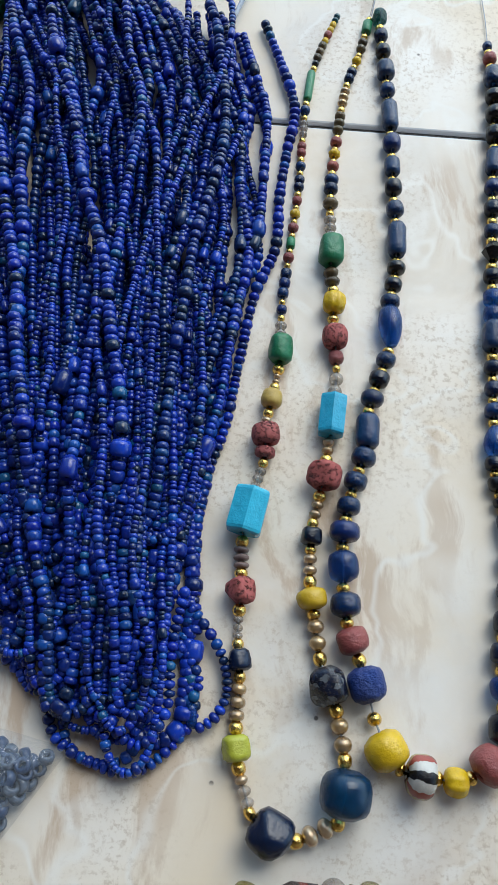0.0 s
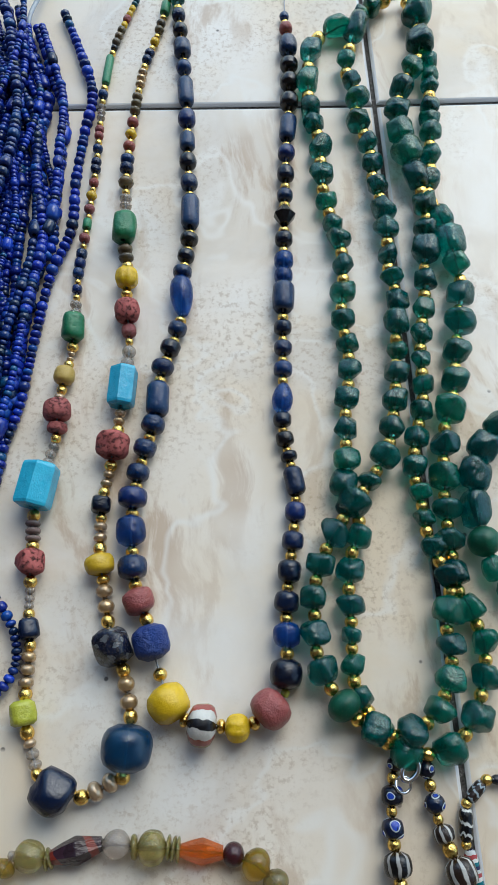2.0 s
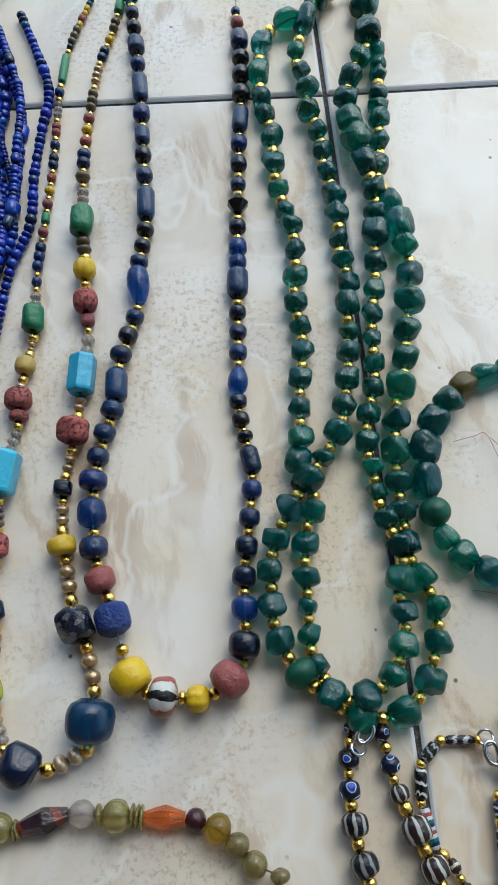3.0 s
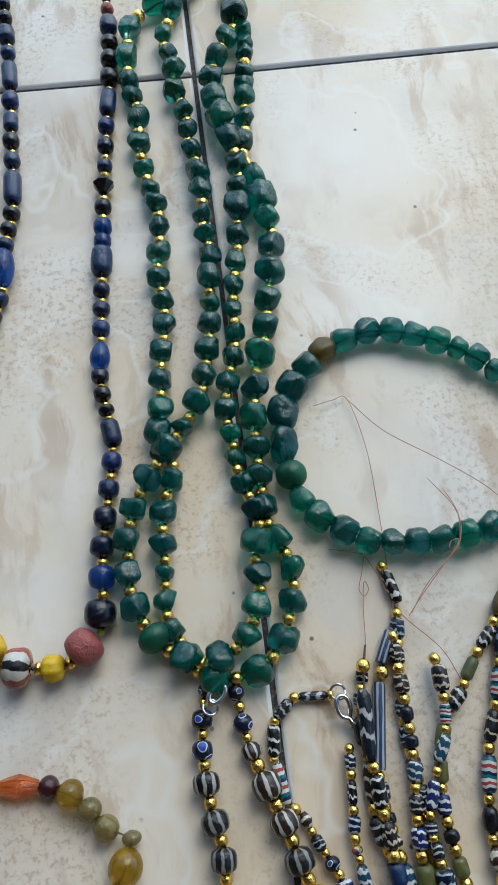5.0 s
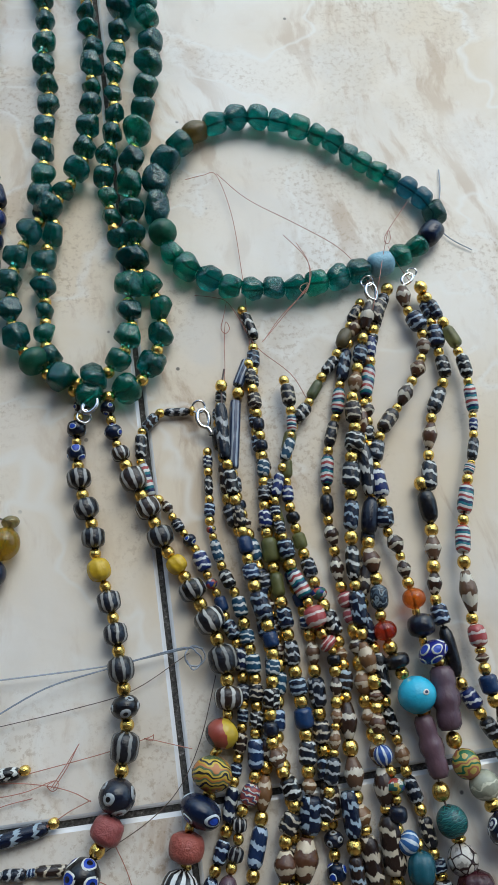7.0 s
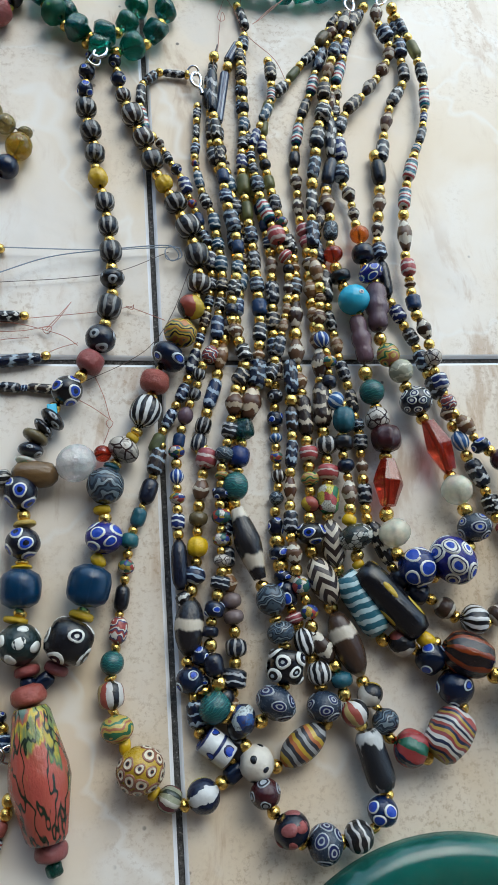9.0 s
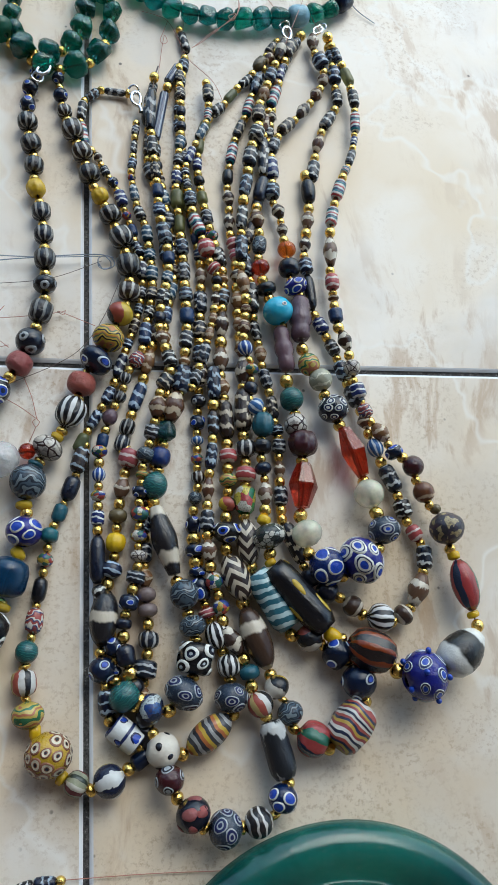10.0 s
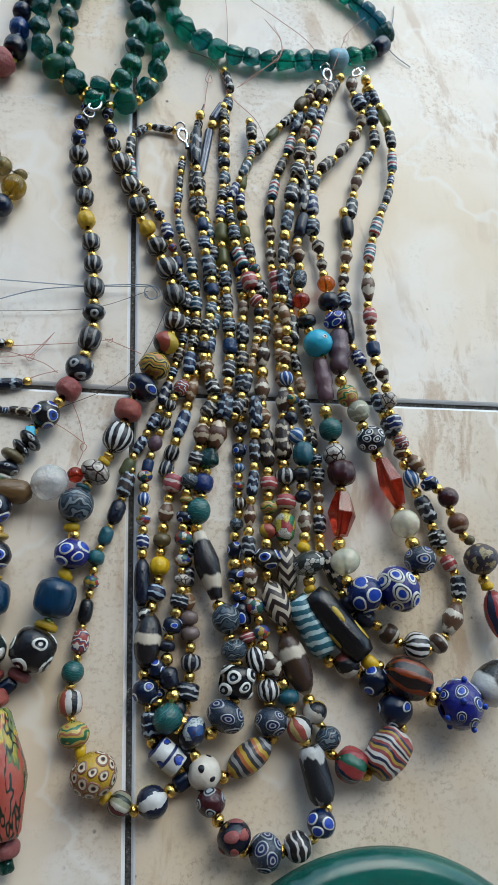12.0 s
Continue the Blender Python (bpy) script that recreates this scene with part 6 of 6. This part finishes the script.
# ---- clasps, pendant and threads ----
def clasp(parent, x, y, z, turn, size=1.0):
    """A silver lobster clasp with its ring, in mm."""
    base = Matrix.Translation((x / 1000, y / 1000, z / 1000)) @ pose(0, 0, 0, 0, 0, turn) @ Matrix.Scale(size, 4)

    def bent(name, pts, radius):
        curve = smooth_line([(a / 1000, b / 1000, c / 1000) for a, b, c in pts], 5)
        ob = thread(name, [base @ p for p in curve], radius * size, M["silver"], parent, "silver lobster clasp" if name == "clasp" else "")
        ob.data.bevel_resolution = 3
        ob.matrix_parent_inverse = Matrix.Translation(parent.location).inverted()

    bent("clasp", [(0, 0, 0), (-1.9, 1.5, 0.3), (-2.3, 4.2, 0.4), (-1.0, 6.8, 0.4), (0.9, 7.0, 0.4), (1.9, 5.2, 0.3), (1.5, 2.6, 0.2), (0.2, 0.2, 0)], 0.0008)
    bent("clasp_tail", [(0, 0, 0), (0.3, -1.6, 0.1), (0.1, -3.0, 0)], 0.0010)
    ring = [(2.3 * math.cos(k * 0.6283), 2.3 * math.sin(k * 0.6283) + 8.6, 0.6 * math.sin(k)) for k in range(11)]
    bent("clasp_ring", ring, 0.00045)


def loose_thread(material, z, pts):
    """A stray end of thread lying over the beads."""
    line = smooth_line([(x / 1000, y / 1000, (z + 0.8 * math.sin(3 * i)) / 1000) for i, (x, y) in enumerate(pts)], 6)
    for p in line:
        p.z = max(p.z, 0.0004)
    what = {"copper": "fine copper-red beading thread trailing over beads", "nylon": "clear nylon beading line lying loose"}.get(material, "fine brown beading thread trailing over beads")
    tagged(thread("loose_thread", line, 0.00026 if material == "nylon" else 0.00014, M[material]), what, "thread", "loose threads")


# ---- hank of blue seed bead strands ----
def seed_shape():
    prof = [(0.28, -0.8), (0.75, -0.95), (1.0, -0.5), (1.0, 0.5), (0.75, 0.95), (0.28, 0.8)]
    seg = 9
    v = np.array([(r * math.cos(6.28319 * i / seg), r * math.sin(6.28319 * i / seg), z) for r, z in prof for i in range(seg)])
    f = np.array([(k * seg + i, k * seg + (i + 1) % seg, (k + 1) * seg + (i + 1) % seg, (k + 1) * seg + i) for k in range(len(prof) - 1) for i in range(seg)])
    return v, f


SEED_V, SEED_F = seed_shape()


def seed_strand(parent, line, rnd, width):
    """Close-strung small beads along a line, as one mesh."""
    run = [0.0]
    for a, b in zip(line, line[1:]):
        run.append(run[-1] + (b - a).length)
    verts, faces, s, i = [], [], 0.0, 0
    while s < run[-1]:
        while i < len(run) - 2 and run[i + 1] < s:
            i += 1
        along = (line[i + 1] - line[i]).normalized()
        place = line[i].lerp(line[i + 1], (s - run[i]) / max(run[i + 1] - run[i], 1e-9))
        big = rnd.random() < 0.07
        r = width / 2 * rnd.uniform(0.74, 1.12) * (1.35 if big else 1)
        l = r * rnd.uniform(0.95, 1.7) * (1.7 if big and rnd.random() < 0.4 else 1)
        tilt = Vector((rnd.uniform(-0.12, 0.12), rnd.uniform(-0.12, 0.12), rnd.uniform(-0.12, 0.12)))
        m = np.array((along + tilt).to_track_quat("Z", "Y").to_matrix())
        v = (SEED_V * (r, r, l / 2)) @ m.T + np.array(place)
        faces.append(SEED_F + len(verts) * len(SEED_V))
        verts.append(v)
        s += l * 0.98
    data = bpy.data.meshes.new("strand")
    data.from_pydata(np.concatenate(verts).tolist(), [], np.concatenate(faces).tolist())
    data.materials.append(M["hankblue"])
    data.shade_smooth()
    ob = tagged(new("strand", data), kind="stuff")
    ob.parent = parent
    return ob


def hank():
    rnd = random.Random(4)
    top = tagged(new("bead_hank"), "heaped hank of cobalt blue seed bead strands", "beads")
    rows = [540, 500, 466, 452, 401, 344, 304, 268, 241, 212, 180]
    right = [-176, -172, -166, -147, -133, -135, -143, -147, -154, -163, -160]
    left = [-318, -312, -306, -302, -292, -276, -262, -250, -240, -226, -208]

    def along(u, y):
        return np.interp(-y, [-r for r in rows], left) * (1 - u) + np.interp(-y, [-r for r in rows], right) * u

    for layer, count in ((0, 48), (1, 34), (2, 23), (3, 13)):
        for k in range(count):
            u = ((k + 0.5 + rnd.uniform(-0.35, 0.35)) / count) ** 0.9
            if layer > 1:
                u = 0.04 + 0.86 * u
            end = 248 - 82 * rnd.random() ** 1.8 if 0.25 < u else rnd.uniform(182, 258)
            phase, sway, drift = rnd.uniform(0, 6), rnd.uniform(0.6, 2.9), rnd.uniform(-0.075, 0.075) * (1 + 1.2 * layer)
            head = 545 if u < 0.8 else rnd.uniform(440, 456)
            pts, y = [], head
            while y > end:
                x = along(min(1.0, max(0.0, u + drift * (y - 350) / 200 + 0.022 * sway * math.sin(y / (30 + 9 * sway) + phase) + 0.009 * math.sin(y / 11 + 2 * phase))), y)
                mound = 1 - abs(2 * u - 1) ** 3
                z = 2.2 + layer * (2.6 + 2.6 * mound) + 0.9 * math.sin(y / 21 + 3 * phase) + rnd.uniform(-0.3, 0.6)
                pts.append((x / 1000, y / 1000, z / 1000))
                y -= 13
            # the turn at the bottom, and a short way up again
            turn = rnd.choice((-1, 1)) * rnd.uniform(10, 30)
            x, z = pts[-1][0] * 1000, 2.2 + layer * 2.6
            if x + turn > -150 or x + turn < -212:
                turn = -turn
            low = rnd.uniform(10, 22)
            pts += [((x + turn * a) / 1000, (end - low * b) / 1000, z / 1000) for a, b in ((0.15, 0.7), (0.5, 1.0), (0.85, 0.75), (1.0, 0.1), (1.05, -1.2), (0.95, -2.6), (0.8, -4.0))]
            seed_strand(top, smooth_line(pts, 4), rnd, 0.0039 * rnd.choice((0.75, 0.85, 0.95, 1.0, 1.12, 1.25)) * rnd.uniform(0.94, 1.06))
    for spec, lift, seed in ((HANKEDGE, 0.5, 31), (HANKLOOP, 1.5, 32), (HANKLOW, 0.5, 33), (HANKMID, 6.0, 34), (HANKLOOSE, 1.0, 35)):
        strand(top, spec, lift, seed)
    return top


def bead_bag():
    """A small clear bag, its corner pointing to the hank, full of ring beads."""
    n = Nodes("clear_plastic_film", 0.05)
    n.bsdf.inputs["Alpha"].default_value = 0.2
    n.bsdf.inputs["Specular IOR Level"].default_value = 1.0
    n.colour((0.3, 0.33, 0.38))
    n.bump(n.noise(90.0, 3.0, n.co), 0.9, 0.006)
    bag = tagged(new("plastic_bag"), "clear plastic bag corner full of grey-blue ring beads", "bag")
    corners = [(-187, 153), (-208, 158), (-275, 166), (-285, 95), (-225, 96), (-204, 128)]
    edge = []
    for (xa, ya), (xb, yb) in zip(corners, corners[1:] + corners[:1]):
        steps = max(2, round(math.hypot(xb - xa, yb - ya) / 5))
        edge += [Vector(((xa + (xb - xa) * k / steps) / 1000, (ya + (yb - ya) * k / steps) / 1000, 0)) for k in range(steps)]
    mid = Vector((-0.243, 0.131, 0))
    bm = bmesh.new()
    rings = []
    for k, f in enumerate((1.0, 0.965, 0.86, 0.72, 0.58, 0.43, 0.29, 0.14)):
        rings.append([bm.verts.new(mid + (p - mid) * f + Vector((0, 0, (0.0018 if k == 0 else 0.0048) + 0.0135 * (1 - f ** 2.2) + 0.0012 * noise.noise(p * 260 + Vector((k, 0, 0)))))) for p in edge])
    for a, b in zip(rings, rings[1:]):
        for i in range(len(edge)):
            bm.faces.new((a[i], a[(i + 1) % len(edge)], b[(i + 1) % len(edge)], b[i]))
    bm.faces.new(rings[-1])
    film = part("film", bm, n.mat, bag)
    film.visible_shadow = False
    rnd = random.Random(8)
    bm = bmesh.new()
    for _ in range(640):
        a = rnd.random() ** 0.42 * 0.9
        p = mid + (rnd.choice(edge) - mid) * a
        h = 0.0022 + rnd.random() * 0.0095 * (1 - a ** 2.2)
        r = rnd.uniform(0.0021, 0.0029)
        m = Matrix.LocRotScale((p.x, p.y, h), Euler((rnd.uniform(-1, 1), rnd.uniform(-1, 1), 0)), (r, r, r * 0.55))
        lo = [(0.5, -0.9), (0.9, -0.9), (1.0, 0), (0.9, 0.9), (0.5, 0.9)]
        vs = [[bm.verts.new(m @ Vector((q * math.cos(6.28319 * i / 9), q * math.sin(6.28319 * i / 9), z))) for i in range(9)] for q, z in lo]
        for c, d in zip(vs, vs[1:] + vs[:1]):
            for i in range(9):
                bm.faces.new((c[i], c[(i + 1) % 9], d[(i + 1) % 9], d[i]))
    g = Nodes("grey_blue_ring_beads", 0.3)
    isl = g.node("ShaderNodeNewGeometry").outputs["Random Per Island"]
    g.colour(g.ramp(isl, [(0, (0.020, 0.042, 0.10)), (0.25, (0.035, 0.060, 0.12)), (0.45, (0.012, 0.024, 0.06)), (0.6, (0.075, 0.095, 0.13)), (0.75, (0.055, 0.050, 0.065)), (0.88, (0.025, 0.050, 0.12))], "CONSTANT"))
    tagged(part("bead_filling", bm, g.mat, bag, "grey-blue glass ring beads"), kind="stuff")


def green_dish():
    """A thick ring-shaped dish of worn green glass."""
    n = Nodes("worn_green_glass", 0.14, trans=0.75)
    geo = n.node("ShaderNodeNewGeometry").outputs["Position"]
    cloud, fine = n.noise(35.0, 4.0, geo), n.noise(600.0, 4.0, geo, 0.7)
    c = n.mix(n.step(cloud, 0.5, 0.2), (0.010, 0.12, 0.12), (0.05, 0.33, 0.28))
    n.colour(n.mix(n.math("MULTIPLY", n.math("MULTIPLY", n.step(fine, 0.62, 0.05), n.step(cloud, 0.55, 0.05)), 0.5), c, (0.45, 0.55, 0.5)))
    n.bump(fine, 0.12, 0.0006)
    n.let_through(0.16, (0.4, 0.85, 0.78))
    dish = tagged(new("glass_dish"), "thick round dish of worn sea-green glass", "dish")
    dish.location = (0.081, -0.239, 0)
    prof = [(0.066, 0.0006), (0.0705, 0.002), (0.072, 0.0045), (0.0712, 0.0075), (0.0685, 0.0102), (0.0645, 0.0116), (0.0610, 0.0112), (0.0575, 0.0088), (0.0553, 0.0070), (0.0545, 0.0068), (0.0540, 0.0073), (0.0530, 0.0073), (0.0522, 0.0064), (0.04, 0.0056), (0.02, 0.0052), (0.0005, 0.005), (0.0005, 0.0006)]
    bm = bmesh.new()
    seg = 96
    rings = [[bm.verts.new((r * math.cos(6.283185 * i / seg), r * math.sin(6.283185 * i / seg), z)) for i in range(seg)] for r, z in prof]
    for a, b in zip(rings, rings[1:] + rings[:1]):
        for i in range(seg):
            bm.faces.new((a[i], a[(i + 1) % seg], b[(i + 1) % seg], b[i]))
    part("rim_and_base", bm, n.mat, dish)


# ---- necklaces and strings on the floor ----
BUNCH = "trailed bead necklaces"
necklace("bead_necklace", MULTI, 0.0, 1, "long necklace of red, yellow, green and turquoise beads on tiles", line="nylon")
necklace("bead_necklace", BLUENECK, 0.0, 2, "cobalt blue bead necklace with yellow, red and striped beads below", line="nylon")
green_neck = necklace("bead_necklace", GREENA, 0.3, 3, "frosted sea-green glass nugget necklace with gold spacers", "green necklaces")
necklace("bead_necklace", GREENB, 1.5, 4, "sea-green glass nugget necklace lying over another green necklace", "green necklaces")
necklace("bead_bracelet", BRACELET, 0.0, 5, "loop of sea-green glass beads with blue and navy accents", category="bracelet")
eye_neck = necklace("bead_necklace", EYENECK, 0.5, 6, "black striped melon and eye bead necklace with large blue beads")
black_neck = necklace("bead_necklace", NECKA, 0.5, 7, "black and white trailed bead necklace with large ochre mosaic bead", BUNCH)
necklace("bead_necklace", NECKB, 1.5, 8, "black and white trailed bead necklace with grey eye beads", BUNCH)
necklace("bead_necklace", NECKC, 0.0, 9, "blue and brown trailed bead necklace with white dotted bead", BUNCH)
necklace("bead_necklace", NECKD, 3.0, 10, "brown and black trailed bead necklace with round eye beads", BUNCH)
necklace("bead_necklace", NECKE, 1.0, 11, "brown feathered bead necklace with lattice bead and teal wave bead", BUNCH)
right_neck = necklace("bead_necklace", NECKF, 3.5, 12, "trailed bead necklace with a horned cobalt eye bead", BUNCH)
carnelian_neck = necklace("bead_necklace", NECKG, 2.0, 13, "necklace with carnelian, frosted glass and cobalt eye beads", BUNCH)
necklace("bead_necklace", NECKH, 1.0, 14, "slim black and white trailed bead necklace with agate beads", BUNCH)
necklace("bead_string", AMBER, 0.0, 15, "string of honey amber, carnelian and garnet beads", category="bead string")
for spec, seed in ((LOOSEA, 16), (LOOSEB, 17), (LOOSEC, 18), (LOOSED, 19), (LOOSEE, 21)):
    necklace("bead_string", spec, 0.0, seed, "loose end of a black and white bead string", "loose string ends", "bead string", "copper")
necklace("bead_string", LINKCLEAR, 1.0, 20, "short string with large clear crystal ball and red bead", category="bead string")
necklace("bead_string", LINKLEFT, 0.5, 22, "short string of striped black beads and a blue bead", category="bead string")
tail = necklace("bead_string", LEFTTAIL, 0.0, 23, "string of navy eye beads with silver clasps", category="bead string")
necklace("bead_string", LEFTLOW, 0.0, 24, "end of a red and teal striped bead string", category="bead string")
necklace("bead_string", GREENEND, 0.0, 41, "end of a string of small matt green beads", category="bead string")
had = set(eye_neck.children)
strand(eye_neck, PENDANTBEADS, 0.0, 42)
for child in eye_neck.children:
    if child not in had:
        child.matrix_parent_inverse = Matrix.Translation(eye_neck.location).inverted()
        if child.data.materials[0] == M["pendant"]:
            child.name, child["label"] = "pendant", "large red and green mosaic glass pendant"
hank()
bead_bag()
green_dish()
clasp(eye_neck, -16, 137, 7, 150)
clasp(black_neck, 22.5, 121, 4, 15)
clasp(carnelian_neck, 93, 164, 6, 10)
clasp(right_neck, 106, 170, 5, -40, 0.8)
clasp(tail, -60.5, -99, 4, -20, 0.9)
clasp(tail, -61, -131, 4, -92, 1.1)
clasp(green_neck, 15, 455, 5, -70, 0.9)

loose_thread("copper", 2, [(27.8, 229.4), (35.3, 230.8), (40.8, 230.6), (44.2, 211.1), (44.5, 187.6), (43.4, 163.5), (41.7, 142.9)])
loose_thread("copper", 5, [(40.4, 228.9), (51.2, 215.3), (68.2, 202.6), (82.7, 190.1), (89.9, 179.9), (93.4, 168.3)])
loose_thread("copper", 10, [(61.6, 194.1), (67.9, 184.2), (69.5, 177.4), (67.6, 171.1), (65.6, 168.2), (63.8, 169.5), (65.3, 171.9), (66.6, 170.2), (52.0, 155.5), (46.0, 149.2)])
loose_thread("copper", 10, [(66.0, 190.1), (69.0, 181.8), (68.5, 174.2), (65.9, 168.8), (54.7, 159.2), (47.1, 150.1)])
loose_thread("copper", 3, [(24.8, 175.5), (31.7, 173.8), (36.5, 171.6), (40.2, 163.6), (45.1, 151.4), (55.7, 138.7), (60.4, 128.1)])
loose_thread("copper", 2, [(36.6, 172.0), (34.6, 165.8), (33.0, 161.1), (34.2, 158.4), (36.2, 160.7), (34.9, 163.0), (33.3, 154.4), (32.0, 144.3), (29.9, 132.7)])
loose_thread("copper", 10, [(113.8, 204.3), (104.7, 193.8), (101.0, 188.6), (101.6, 185.8), (103.5, 188.5), (103.0, 191.3), (98.9, 181.0), (94.9, 170.5), (90.0, 158.4)])
loose_thread("copper", 6, [(103.2, 187.4), (105.0, 179.7), (108.8, 170.2)])
loose_thread("nylon", 1, [(135.0, 225.3), (133.4, 216.4), (130.7, 207.3)])
loose_thread("nylon", 1, [(127.0, 198.1), (131.9, 191.2), (139.5, 185.4)])
loose_thread("nylon", 3, [(-55.5, 45.6), (-21.2, 44.9), (4.4, 46.5), (9.6, 46.1), (11.1, 43.1), (8.5, 40.6), (5.2, 41.8), (4.8, 44.9), (7.4, 47.2), (10.7, 45.6)])
loose_thread("nylon", 4, [(-65.1, 31.9), (-58.0, 33.9), (-39.7, 41.0), (-21.2, 43.8), (3.5, 46.9), (8.6, 44.6), (9.7, 41.8), (6.8, 39.6), (4.9, 42.9)])
loose_thread("brownthread", 2, [(-65.6, 30.8), (-58.5, 31.5), (-31.5, 33.6), (-12.8, 36.4), (6.2, 45.2)])
loose_thread("brownthread", 3, [(13.7, 37.0), (6.5, 18.9), (-1.6, 6.2), (-11.6, -1.5), (-26.3, -8.2)])
loose_thread("copper", 2, [(-48.5, 16.8), (-23.8, 19.2), (-9.8, 21.6), (-8.1, 22.2), (-8.7, 20.5), (-10.4, 21.5), (3.4, 16.2)])
loose_thread("copper", 3, [(-40.3, 11.9), (-35.4, 17.5), (-30.9, 23.2)])
loose_thread("copper", 3, [(-39.6, 11.5), (-34.9, 17.1), (-31.2, 22.9)])
loose_thread("copper", 2, [(-64.7, 11.7), (-49.1, 11.9), (-39.4, 13.8), (-38.3, 11.9), (-40.1, 10.9), (-41.4, 12.8), (-39.2, 13.8)])
loose_thread("copper", 2, [(-62.8, 16.1), (-50.7, 14.9), (-40.4, 12.3), (-33.6, 9.5), (-28.9, 6.2)])
loose_thread("copper", 1, [(-65.1, 6.9), (-54.7, 9.1), (-46.3, 9.8)])
loose_thread("copper", 3, [(-42.1, 1.4), (-35.6, 4.5), (-28.8, 6.7)])
loose_thread("copper", 2, [(-23.3, -5.5), (-20.0, -14.2), (-18.1, -22.2), (-17.0, -24.2), (-18.3, -25.9), (-19.4, -24.1), (-17.8, -22.2)])
loose_thread("copper", 2, [(-30.1, -14.4), (-23.9, -18.3), (-18.5, -22.4)])
loose_thread("copper", 2, [(-18.3, -25.9), (-19.2, -28.6), (-20.5, -31.7)])
loose_thread("copper", 1, [(-6.5, -176.6), (9.7, -177.1), (24.0, -177.8), (46.1, -179.2)])
loose_thread("brownthread", 6, [(-89.5, 458.1), (-87.5, 468.5), (-85.6, 482.8)])
loose_thread("nylon", 4, [(-88.3, 461.2), (-86.5, 471.1), (-84.1, 485.5)])
tagged(thread("tie_cord", smooth_line([(-0.143, 0.478, 0.004), (-0.147, 0.463, 0.005), (-0.1505, 0.449, 0.006), (-0.151, 0.438, 0.004), (-0.152, 0.425, 0.003)], 5), 0.0011, M["nylon"]), "clear plastic cord tying the blue hank together", "cord")
loose_thread("nylon", 1, [(-35.8, 451.6), (-35.8, 468.0), (-36.9, 489.4)])
